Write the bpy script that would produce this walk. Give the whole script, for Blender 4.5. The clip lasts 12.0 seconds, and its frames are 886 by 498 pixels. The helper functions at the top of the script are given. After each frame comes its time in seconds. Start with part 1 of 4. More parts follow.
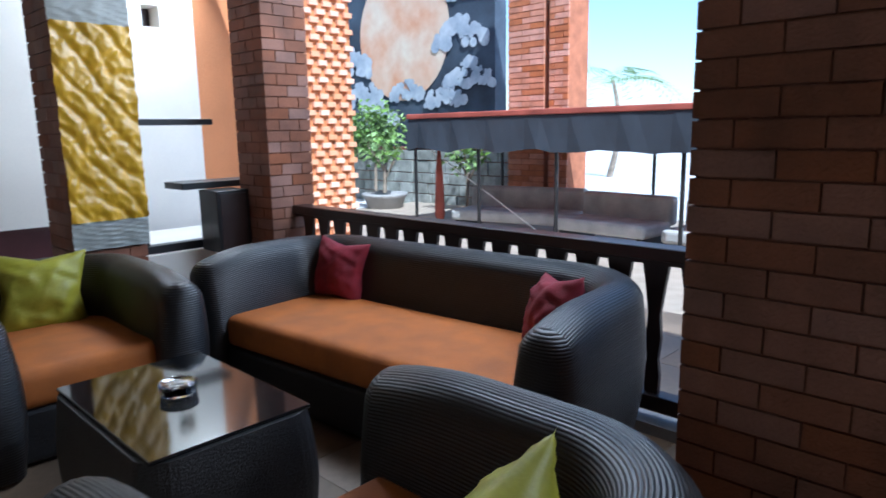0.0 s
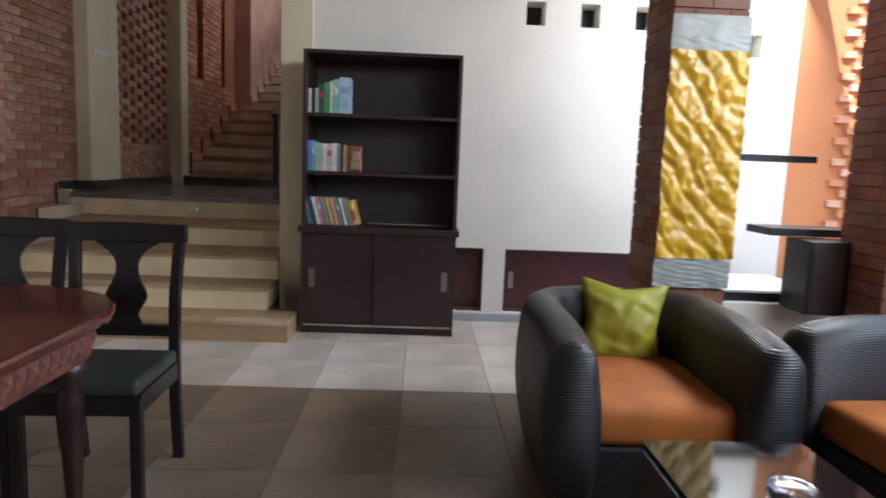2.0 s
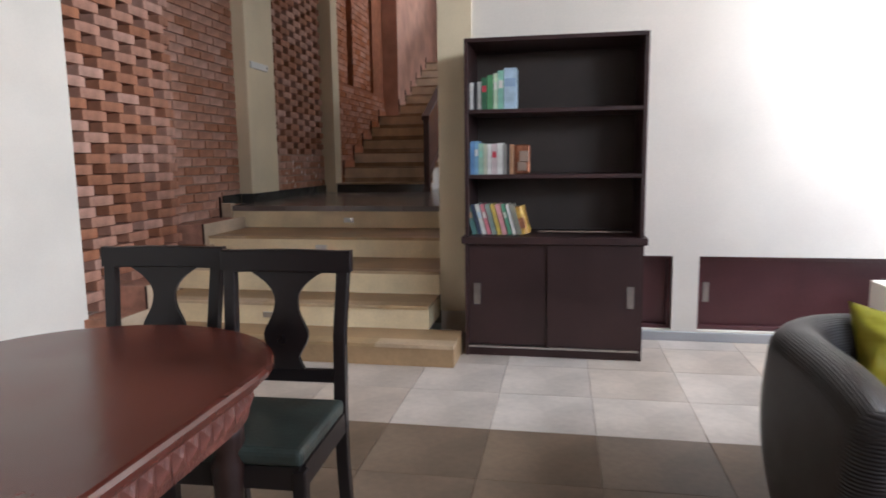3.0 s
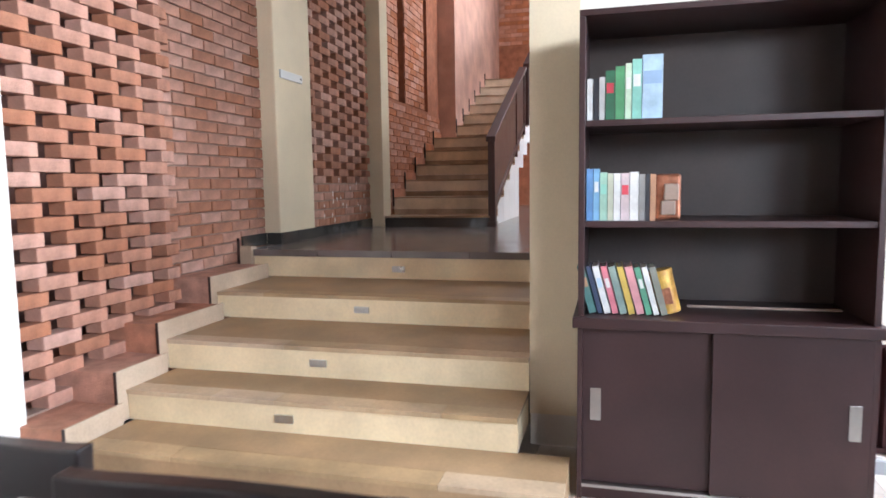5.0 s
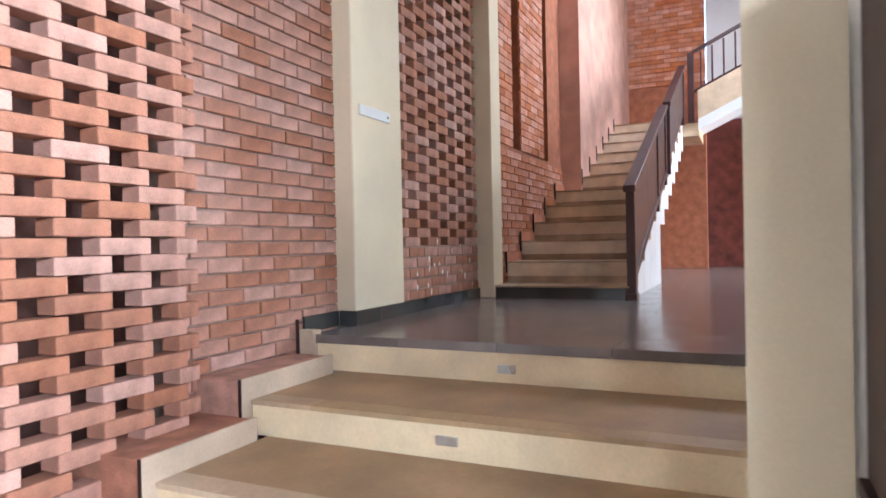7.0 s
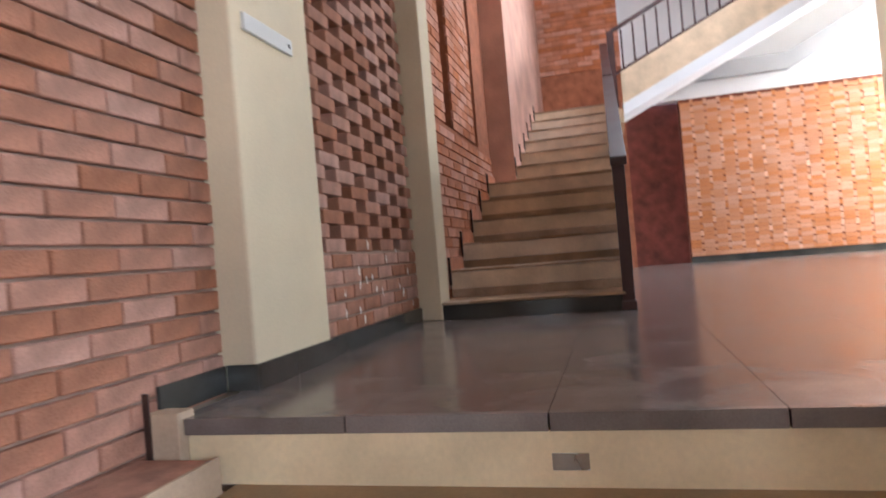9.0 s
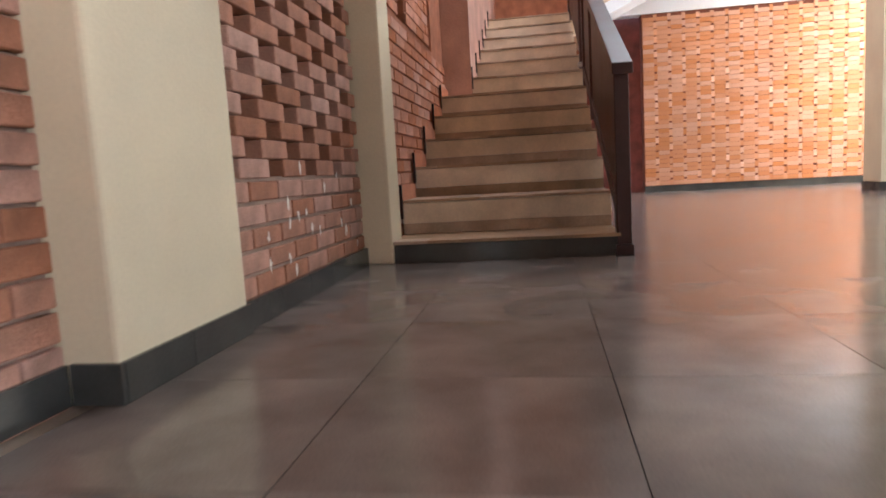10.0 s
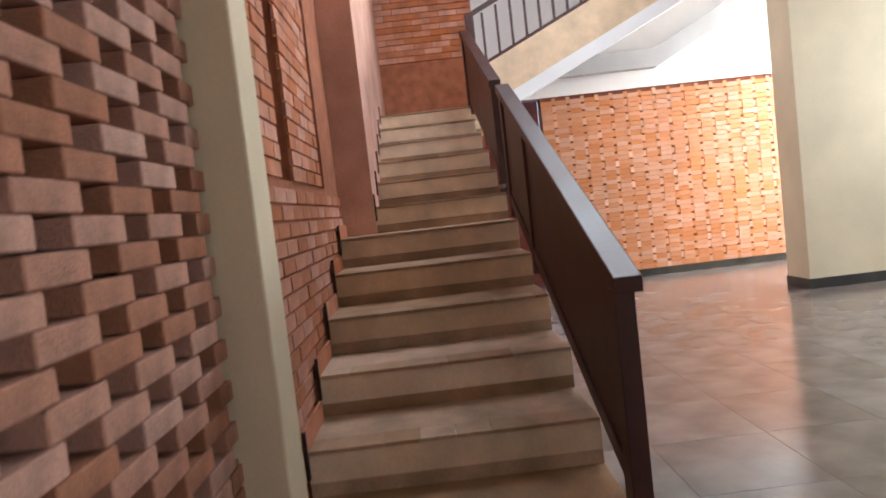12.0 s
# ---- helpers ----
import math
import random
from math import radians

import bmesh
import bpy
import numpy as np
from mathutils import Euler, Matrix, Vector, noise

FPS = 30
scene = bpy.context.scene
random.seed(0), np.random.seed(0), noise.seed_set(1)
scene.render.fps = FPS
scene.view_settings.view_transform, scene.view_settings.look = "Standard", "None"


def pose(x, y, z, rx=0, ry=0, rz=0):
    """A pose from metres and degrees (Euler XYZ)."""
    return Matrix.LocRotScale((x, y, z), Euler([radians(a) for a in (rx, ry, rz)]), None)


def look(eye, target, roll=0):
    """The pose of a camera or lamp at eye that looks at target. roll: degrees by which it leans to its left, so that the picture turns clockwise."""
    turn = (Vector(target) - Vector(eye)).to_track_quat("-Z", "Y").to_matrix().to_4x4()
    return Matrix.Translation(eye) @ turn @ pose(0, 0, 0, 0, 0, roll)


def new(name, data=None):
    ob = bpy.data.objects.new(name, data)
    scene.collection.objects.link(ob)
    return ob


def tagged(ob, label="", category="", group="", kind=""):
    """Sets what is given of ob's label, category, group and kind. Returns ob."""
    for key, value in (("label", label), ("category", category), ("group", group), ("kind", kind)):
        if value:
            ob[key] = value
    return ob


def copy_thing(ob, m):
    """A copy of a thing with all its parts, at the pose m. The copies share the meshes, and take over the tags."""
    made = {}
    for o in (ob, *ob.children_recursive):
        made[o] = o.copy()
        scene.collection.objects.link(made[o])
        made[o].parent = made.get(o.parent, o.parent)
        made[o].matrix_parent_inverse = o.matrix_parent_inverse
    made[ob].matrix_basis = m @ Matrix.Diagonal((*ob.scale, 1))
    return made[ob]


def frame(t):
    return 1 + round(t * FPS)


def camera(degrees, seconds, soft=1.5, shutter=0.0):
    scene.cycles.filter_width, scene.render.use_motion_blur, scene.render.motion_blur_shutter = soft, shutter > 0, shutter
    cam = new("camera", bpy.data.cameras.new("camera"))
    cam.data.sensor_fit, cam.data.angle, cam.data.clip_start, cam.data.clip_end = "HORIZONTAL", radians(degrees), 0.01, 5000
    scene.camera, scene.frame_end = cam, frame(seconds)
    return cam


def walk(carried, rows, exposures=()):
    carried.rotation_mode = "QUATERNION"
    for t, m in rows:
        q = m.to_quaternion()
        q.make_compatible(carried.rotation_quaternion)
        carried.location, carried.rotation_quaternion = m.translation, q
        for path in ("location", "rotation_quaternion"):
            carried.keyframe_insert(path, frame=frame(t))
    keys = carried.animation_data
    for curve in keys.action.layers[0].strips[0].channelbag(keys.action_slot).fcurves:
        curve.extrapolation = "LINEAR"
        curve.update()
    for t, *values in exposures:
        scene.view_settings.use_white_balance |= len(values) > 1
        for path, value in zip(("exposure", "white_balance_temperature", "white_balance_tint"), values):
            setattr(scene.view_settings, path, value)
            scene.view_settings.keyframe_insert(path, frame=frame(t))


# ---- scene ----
cam = camera(68.1, 12.0, soft=1.6, shutter=0.4)
PATH = [
    (0, (-0.121, 0.123, 1.296), (-1.49, 1.536, 0.939), -1.0),
    (0.5, (-0.123, 0.01, 1.266), (-1.64, 1.256, 0.883), 0.1),
    (1, (-0.233, -0.118, 1.288), (-2.028, 0.68, 0.91), 0.1),
    (1.5, (-0.417, 0.023, 1.286), (-2.372, 0.333, 0.998), 1.4),
    (2, (-0.651, 0.017, 1.268), (-2.633, 0.09, 1.011), 2.3),
    (2.5, (-0.924, -0.094, 1.308), (-2.902, -0.288, 1.088), 0.5),
    (3, (-1.209, -0.222, 1.288), (-3.158, -0.577, 1.016), -0.7),
    (3.5, (-1.601, -0.323, 1.316), (-3.507, -0.86, 1.04), -0.5),
    (5.5, (-3.033, -0.795, 1.35), (-4.963, -1.286, 1.161), -0.8),
    (6, (-3.45, -0.853, 1.355), (-5.369, -1.393, 1.197), -0.6),
    (6.5, (-3.714, -0.927, 1.377), (-5.537, -1.747, 1.323), -0.6),
    (8.5, (-5.125, -1.865, 1.338), (-6.967, -2.638, 1.458), -2.0),
    (9, (-5.46, -2.085, 1.297), (-7.394, -2.593, 1.321), -4.7),
    (9.5, (-5.934, -2.282, 1.303), (-7.877, -2.742, 1.176), -4.9),
    (10, (-6.33, -2.44, 1.345), (-8.297, -2.755, 1.115), -3.3),
    (10.5, (-6.715, -2.527, 1.676), (-8.703, -2.697, 1.534), -2.6),
    (11, (-7.008, -2.6, 1.864), (-9.001, -2.711, 1.741), -1.5),
    (11.5, (-7.32, -2.69, 1.98), (-9.316, -2.755, 1.87), -3.2),
    (12, (-7.601, -2.713, 2.172), (-9.597, -2.669, 2.051), -6.5),
]
walk(cam, [(t, look(eye, target, roll)) for t, eye, target, roll in PATH],
     exposures=[(0, 0.8, 4950, 4), (1.2, 1.02, 5350, 5), (2.2, 1.34, 5600, 8), (3.4, 1.92, 5700, 10), (5.4, 3.15, 5300, 9), (6.6, 3.42, 5100, 8), (8.4, 2.88, 5300, 9), (9.2, 3.12, 5450, 10), (10.5, 3.15, 5700, 10), (12, 2.95, 5600, 8)])
# ---------- light ----------
world = bpy.data.worlds.new("sky")
scene.world = world
world.use_nodes = True
wn = world.node_tree
sky = wn.nodes.new("ShaderNodeTexSky")
sky.sky_type = "NISHITA"
sky.sun_disc = False
sky.sun_elevation = radians(51)
sky.sun_rotation = radians(112)
wn.nodes["Background"].inputs[1].default_value = 0.15
wn.links.new(sky.outputs[0], wn.nodes["Background"].inputs[0])
sun = new("sun", bpy.data.lights.new("sun", "SUN"))
sun.data.energy, sun.data.angle, sun.data.color = 5.0, radians(0.6), (1.0, 0.95, 0.88)
sun.matrix_world = look((0, 0, 30), (-5.8, 2.4, 22.2))


def daylight(name, place, target, size_x, size_y, power):
    lamp = new(name, bpy.data.lights.new(name, "AREA"))
    lamp.data.shape, lamp.data.size, lamp.data.size_y, lamp.data.energy = "RECTANGLE", size_x, size_y, power
    lamp.data.color = (1.0, 0.97, 0.93)
    lamp.matrix_world = look(place, target)
    return lamp


# unseen area lamps added as daylight for the hall, stairs and lounge
daylight("hall_daylight", (-15.9, 4.4, 2.9), (-15.6, 0.4, 0.9), 2.6, 3.4, 84)
daylight("hall_side_daylight", (-13.2, 4.4, 3.0), (-13.0, 0, 0.8), 3.4, 3.0, 37)
# added fill from under the closed ceiling, to brighten the stairs
daylight("stair_fill_light", (-13.2, -1.0, 6.3), (-13.2, -2.6, 2.0), 2.5, 2.5, 26)
daylight("verandah_daylight", (-0.4, 2.78, 2.55), (-0.9, -0.6, 0.6), 6.6, 0.5, 92)
daylight("side_daylight", (-5.15, 2.86, 2.95), (-5.0, -0.9, 0.2), 1.5, 0.6, 46)


# ---------- materials ----------
def mat(name, base, rough=0.6, metal=0.0, scale=6.0, vary=0.12, fine=60.0, bump=0.15, per_piece=0.0, spec=0.5, second=None):
    """A surface with stains at one scale and grain at another."""
    m = bpy.data.materials.new(name)
    m.use_nodes = True
    nt = m.node_tree
    bs = nt.nodes["Principled BSDF"]
    co = nt.nodes.new("ShaderNodeTexCoord")
    big = nt.nodes.new("ShaderNodeTexNoise")
    big.inputs["Scale"].default_value = scale
    big.inputs["Detail"].default_value = 5
    small = nt.nodes.new("ShaderNodeTexNoise")
    small.inputs["Scale"].default_value = fine
    small.inputs["Detail"].default_value = 3
    for n in (big, small):
        nt.links.new(co.outputs["Object"], n.inputs["Vector"])
    mix = nt.nodes.new("ShaderNodeMix")
    mix.data_type = "RGBA"
    dark = [c * (1 - 2 * vary) for c in base] if second is None else second
    light = [min(1, c * (1 + vary)) for c in base]
    mix.inputs["A"].default_value = (*dark, 1)
    mix.inputs["B"].default_value = (*light, 1)
    ramp = nt.nodes.new("ShaderNodeMapRange")
    ramp.inputs["From Min"].default_value, ramp.inputs["From Max"].default_value = 0.3, 0.7
    nt.links.new(big.outputs["Fac"], ramp.inputs["Value"])
    nt.links.new(ramp.outputs[0], mix.inputs["Factor"])
    out = mix.outputs["Result"]
    grain = nt.nodes.new("ShaderNodeHueSaturation")
    gr = nt.nodes.new("ShaderNodeMapRange")
    gr.inputs["To Min"].default_value, gr.inputs["To Max"].default_value = 1 - vary, 1 + vary
    nt.links.new(small.outputs["Fac"], gr.inputs["Value"])
    nt.links.new(gr.outputs[0], grain.inputs["Value"])
    nt.links.new(out, grain.inputs["Color"])
    out = grain.outputs["Color"]
    if per_piece:
        info = nt.nodes.new("ShaderNodeObjectInfo")
        geo = nt.nodes.new("ShaderNodeNewGeometry")
        add = nt.nodes.new("ShaderNodeMath")
        add.operation = "ADD"
        nt.links.new(info.outputs["Random"], add.inputs[0])
        nt.links.new(geo.outputs["Random Per Island"], add.inputs[1])
        frac = nt.nodes.new("ShaderNodeMath")
        frac.operation = "FRACT"
        nt.links.new(add.outputs[0], frac.inputs[0])
        pr = nt.nodes.new("ShaderNodeMapRange")
        pr.inputs["To Min"].default_value, pr.inputs["To Max"].default_value = 1 - per_piece, 1 + per_piece
        nt.links.new(frac.outputs[0], pr.inputs["Value"])
        sat = nt.nodes.new("ShaderNodeMapRange")
        sat.inputs["To Min"].default_value, sat.inputs["To Max"].default_value = 1.1, 0.75
        nt.links.new(frac.outputs[0], sat.inputs["Value"])
        hs = nt.nodes.new("ShaderNodeHueSaturation")
        nt.links.new(pr.outputs[0], hs.inputs["Value"])
        nt.links.new(sat.outputs[0], hs.inputs["Saturation"])
        nt.links.new(out, hs.inputs["Color"])
        out = hs.outputs["Color"]
    nt.links.new(out, bs.inputs["Base Color"])
    rr = nt.nodes.new("ShaderNodeMapRange")
    rr.inputs["To Min"].default_value, rr.inputs["To Max"].default_value = max(0.02, rough - 0.1), min(1, rough + 0.1)
    nt.links.new(big.outputs["Fac"], rr.inputs["Value"])
    nt.links.new(rr.outputs[0], bs.inputs["Roughness"])
    bs.inputs["Metallic"].default_value = metal
    bs.inputs["Specular IOR Level"].default_value = spec
    if bump:
        bp = nt.nodes.new("ShaderNodeBump")
        bp.inputs["Strength"].default_value = bump
        bp.inputs["Distance"].default_value = 0.01
        nt.links.new(small.outputs["Fac"], bp.inputs["Height"])
        nt.links.new(bp.outputs[0], bs.inputs["Normal"])
    return m


M = {
    "plaster": mat("plaster", (0.80, 0.76, 0.68), 0.85, scale=1.2, vary=0.05, fine=90, bump=0.12),
    "cream": mat("cream_paint", (0.72, 0.62, 0.43), 0.7, scale=1.5, vary=0.06, fine=80, bump=0.1),
    "brick": mat("brick", (0.455, 0.215, 0.132), 0.9, scale=9, vary=0.18, fine=120, bump=0.5, per_piece=0.17),
    "brick_orange": mat("orange_brick", (0.55, 0.21, 0.10), 0.9, scale=6, vary=0.15, fine=90, bump=0.4, per_piece=0.18),
    # dark tone for shaded gaps and slots, and for the unseen east wall
    "backing_dark": mat("dark_backing", (0.17, 0.065, 0.04), 0.85, scale=7, vary=0.2, fine=120, bump=0.4, per_piece=0.2),
    "brick_far": mat("far_wall_brick", (0.60, 0.26, 0.12), 0.9, scale=1.2, vary=0.09, fine=90, bump=0.4, per_piece=0.05),
    "brick_header_sunlit": mat("pale_header_sunlit_brick", (0.68, 0.34, 0.19), 0.9, scale=5, vary=0.10, fine=90, bump=0.4, per_piece=0.12),
    "mortar": mat("mortar", (0.36, 0.25, 0.19), 0.95, scale=8, vary=0.15, fine=150, bump=0.5),
    "mortar_dark": mat("dark_mortar", (0.19, 0.075, 0.045), 0.95, scale=8, vary=0.15, fine=150, bump=0.5),
    "mortar_hole": mat("joint_shadow_brick", (0.22, 0.07, 0.035), 0.95, scale=8, vary=0.15, fine=150, bump=0.5),
    "ceiling_dark": mat("dark_ceiling", (0.13, 0.085, 0.05), 0.6, scale=3, vary=0.15, fine=60, bump=0.1),
    "mortar_orange": mat("orange_mortar", (0.40, 0.15, 0.075), 0.95, scale=8, vary=0.15, fine=150, bump=0.5),
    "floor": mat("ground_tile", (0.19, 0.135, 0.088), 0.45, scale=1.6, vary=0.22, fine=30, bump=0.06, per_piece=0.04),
    "grout": mat("grout", (0.34, 0.28, 0.22), 0.9, scale=5, vary=0.1, fine=90),
    "granite": mat("dark_tile", (0.20, 0.165, 0.145), 0.17, scale=3, vary=0.2, fine=140, bump=0.02, per_piece=0.1),
    "skirting": mat("skirting_tile", (0.055, 0.055, 0.05), 0.12, scale=3, vary=0.2, fine=100, bump=0.02),
    "step_face": mat("yellow_plank", (0.78, 0.64, 0.40), 0.5, scale=2.5, vary=0.1, fine=60, bump=0.1),
    "step_top": mat("brown_tread", (0.38, 0.25, 0.13), 0.45, scale=3, vary=0.15, fine=50, bump=0.1),
    "step_strip": mat("tan_edge_board", (0.50, 0.35, 0.19), 0.45, scale=3, vary=0.18, fine=50, bump=0.1, per_piece=0.15),
    "stair_face": mat("sand_tile", (0.72, 0.55, 0.37), 0.6, scale=4, vary=0.12, fine=60, bump=0.12, per_piece=0.05),
    "stair_top": mat("sand_tread", (0.43, 0.285, 0.17), 0.6, scale=4, vary=0.2, fine=60, bump=0.12, per_piece=0.22),
    "wood_dark": mat("dark_wood", (0.030, 0.014, 0.011), 0.35, scale=4, vary=0.2, fine=60, bump=0.06),
    "wood_shelf": mat("espresso_board", (0.038, 0.016, 0.015), 0.45, scale=3, vary=0.15, fine=70, bump=0.05),
    "wood_table": mat("mahogany", (0.11, 0.028, 0.019), 0.20, scale=3, vary=0.25, fine=45, bump=0.04),
    "brick_shaded": mat("shaded_brick", (0.24, 0.07, 0.05), 0.9, scale=6, vary=0.2, fine=90, bump=0.4),
    "wood_rail": mat("rail_wood", (0.055, 0.017, 0.014), 0.42, scale=4, vary=0.2, fine=60, bump=0.05),
    "pink": mat("pink_lit_brick", (0.62, 0.36, 0.27), 0.85, scale=3, vary=0.12, fine=60, bump=0.3),
    "string": mat("cream_string", (0.55, 0.43, 0.30), 0.7, scale=3, vary=0.12, fine=60, bump=0.2),
    "grey": mat("grey_paint_and_shade", (0.42, 0.43, 0.44), 0.8, scale=2, vary=0.05, fine=60, bump=0.1),
    "pale_lit_floor": mat("pale_lit_tile", (0.52, 0.45, 0.38), 0.32, scale=2.2, vary=0.16, fine=25, bump=0.05, per_piece=0.03),
    "plum": mat("plum_board", (0.090, 0.030, 0.033), 0.4, scale=3, vary=0.12, fine=50, bump=0.04),
    "steel": mat("steel", (0.55, 0.54, 0.52), 0.3, metal=1.0, scale=5, vary=0.08, bump=0.02),
    "white": mat("white_paint", (0.80, 0.80, 0.80), 0.7, scale=1.3, vary=0.04, fine=80, bump=0.08),
    "plate": mat("switch_plate", (0.75, 0.75, 0.72), 0.35, scale=5, vary=0.03, bump=0.0),
    "earth": mat("paving", (0.62, 0.61, 0.59), 0.9, scale=0.8, vary=0.15, fine=12, bump=0.2),
    "concrete": mat("concrete_board", (0.30, 0.29, 0.28), 0.9, scale=3, vary=0.12, fine=40, bump=0.2),
}


M.update({
    "black_wood": mat("black_wood", (0.012, 0.009, 0.009), 0.3, scale=4, vary=0.2, fine=60, bump=0.05),
    "brick_pillar": mat("pillar_brick", (0.25, 0.095, 0.048), 0.8, scale=4, vary=0.2, fine=110, bump=0.35, per_piece=0.07),
    "gold": mat("gold_satin", (0.66, 0.37, 0.010), 0.36, scale=5, vary=0.12, fine=120, bump=0.05, spec=0.7),
    "silver": mat("silver_satin", (0.36, 0.36, 0.32), 0.35, scale=6, vary=0.1, fine=90, bump=0.05),
    "lime": mat("lime_satin", (0.34, 0.31, 0.018), 0.52, scale=8, vary=0.12, fine=90, bump=0.08),
    "crimson": mat("crimson_cloth", (0.20, 0.010, 0.022), 0.8, scale=12, vary=0.15, fine=160, bump=0.2),
    "orange": mat("orange_cloth", (0.46, 0.135, 0.018), 0.75, scale=7, vary=0.12, fine=180, bump=0.25),
    "black": mat("black_paint", (0.014, 0.013, 0.014), 0.4, scale=5, vary=0.2, bump=0.03),
    "black_glass": mat("black_glass", (0.008, 0.008, 0.009), 0.03, scale=2, vary=0.1, fine=20, bump=0.0, spec=0.9),
    "wicker_plain": mat("dark_wicker_band", (0.017, 0.015, 0.015), 0.45, scale=8, vary=0.2, fine=160, bump=0.5),
    "wood_back": mat("back_board", (0.062, 0.048, 0.041), 0.5, scale=3, vary=0.12, fine=60, bump=0.04),
    "wood_pale": mat("pale_wood", (0.35, 0.26, 0.2), 0.5, scale=6, vary=0.1),
    "wood_carved": mat("carved_wood", (0.15, 0.05, 0.035), 0.4, scale=14, vary=0.3, fine=70, bump=0.6),
    "seat_vinyl": mat("green_vinyl", (0.035, 0.045, 0.038), 0.35, scale=6, vary=0.25, fine=80, bump=0.1),
    "paper": mat("paper", (0.70, 0.66, 0.56), 0.9, scale=20, vary=0.06, bump=0.1),
    "copper": mat("copper", (0.42, 0.18, 0.10), 0.4, metal=0.6, scale=14, vary=0.3, fine=60, bump=0.3),
    "yellow_tin": mat("yellow_tin", (0.60, 0.40, 0.08), 0.35, metal=0.2, scale=18, vary=0.25, second=(0.35, 0.16, 0.04)),
    "stone": mat("stone_block", (0.31, 0.32, 0.29), 0.9, scale=6, vary=0.2, fine=40, bump=0.5, per_piece=0.25),
    "night": mat("night_paint", (0.07, 0.095, 0.13), 0.8, scale=1.1, vary=0.2, fine=25, bump=0.1, second=(0.016, 0.020, 0.032)),
    "moon": mat("moon_paint", (0.66, 0.58, 0.46), 0.8, scale=1.3, vary=0.08, fine=5, bump=0.05, second=(0.62, 0.27, 0.13)),
    "cloud": mat("cloud_paint", (0.50, 0.53, 0.56), 0.8, scale=2.6, vary=0.12, fine=10, bump=0.05, second=(0.27, 0.32, 0.40)),
    "leaf": mat("leaf", (0.2, 0.33, 0.07), 0.5, scale=3, vary=0.25, fine=30, bump=0.05, per_piece=0.35),
    "bark": mat("bark", (0.30, 0.24, 0.18), 0.9, scale=8, vary=0.25, fine=60, bump=0.5),
    "canvas": mat("dark_canvas", (0.030, 0.036, 0.048), 0.8, scale=3, vary=0.15, fine=120, bump=0.15),
    "red_cloth": mat("red_cloth", (0.38, 0.09, 0.06), 0.8, scale=3, vary=0.2, fine=100, bump=0.1),
    "cushion_grey": mat("grey_cushion", (0.42, 0.42, 0.41), 0.85, scale=4, vary=0.15, fine=80, bump=0.2),
})


def wicker():
    """Dark strands, one beside another, along the strand coordinate."""
    m = mat("wicker", (0.014, 0.012, 0.012), 0.40, scale=9, vary=0.2, fine=90, bump=0.0)
    nt = m.node_tree
    bs = nt.nodes["Principled BSDF"]
    uv = nt.nodes.new("ShaderNodeUVMap")
    uv.uv_map = "strand"
    sep = nt.nodes.new("ShaderNodeSeparateXYZ")
    nt.links.new(uv.outputs[0], sep.inputs[0])
    mul = nt.nodes.new("ShaderNodeMath")
    mul.operation = "MULTIPLY"
    mul.inputs[1].default_value = math.pi / 0.0105
    nt.links.new(sep.outputs["Y"], mul.inputs[0])
    sn = nt.nodes.new("ShaderNodeMath")
    sn.operation = "SINE"
    nt.links.new(mul.outputs[0], sn.inputs[0])
    ab = nt.nodes.new("ShaderNodeMath")
    ab.operation = "ABSOLUTE"
    nt.links.new(sn.outputs[0], ab.inputs[0])
    bp = nt.nodes.new("ShaderNodeBump")
    bp.inputs["Strength"].default_value = 0.42
    bp.inputs["Distance"].default_value = 0.006
    nt.links.new(ab.outputs[0], bp.inputs["Height"])
    nt.links.new(bp.outputs[0], bs.inputs["Normal"])
    return m


M["wicker"] = wicker()
clear = bpy.data.materials.new("clear_glass")
clear.use_nodes = True
cn = clear.node_tree.nodes["Principled BSDF"]
cn.inputs["Transmission Weight"].default_value = 1.0
cn.inputs["Roughness"].default_value = 0.04
cn.inputs["IOR"].default_value = 1.48
M["clear"] = clear


# ---------- mesh helpers ----------
def box(bm, x0, x1, y0, y1, z0, z1, turn=0.0, about=None):
    vs = [bm.verts.new((x, y, z)) for z in (z0, z1) for y in (y0, y1) for x in (x0, x1)]
    for f in ((0, 2, 3, 1), (4, 5, 7, 6), (0, 1, 5, 4), (2, 6, 7, 3), (0, 4, 6, 2), (1, 3, 7, 5)):
        bm.faces.new([vs[i] for i in f])
    return vs


def mesh_of(name, bm, material, bevel=0.0, smooth=False, segments=2):
    if bevel:
        bmesh.ops.bevel(bm, geom=list(bm.edges), offset=bevel, segments=segments, affect="EDGES", profile=0.5)
    bmesh.ops.recalc_face_normals(bm, faces=bm.faces)
    me = bpy.data.meshes.new(name)
    bm.to_mesh(me)
    bm.free()
    me.materials.append(material)
    if smooth:
        for p in me.polygons:
            p.use_smooth = True
    return me


def part(name, bm, material, parent, label="", bevel=0.0, smooth=False, segments=2):
    ob = new(name, mesh_of(name, bm, material, bevel, smooth, segments))
    ob.parent = parent
    if label:
        tagged(ob, label)
    return ob


def thing(name, m, label, category, group=""):
    ob = new(name)
    ob.empty_display_size = 0.1
    ob.matrix_world = m
    return tagged(ob, label, category, group)


def solid(name, bm, material, label, category, kind="structure", bevel=0.0, smooth=False):
    ob = new(name, mesh_of(name, bm, material, bevel, smooth))
    return tagged(ob, label, category, "", kind)


def boxes(*dims):
    bm = bmesh.new()
    for d in dims:
        box(bm, *d)
    return bm


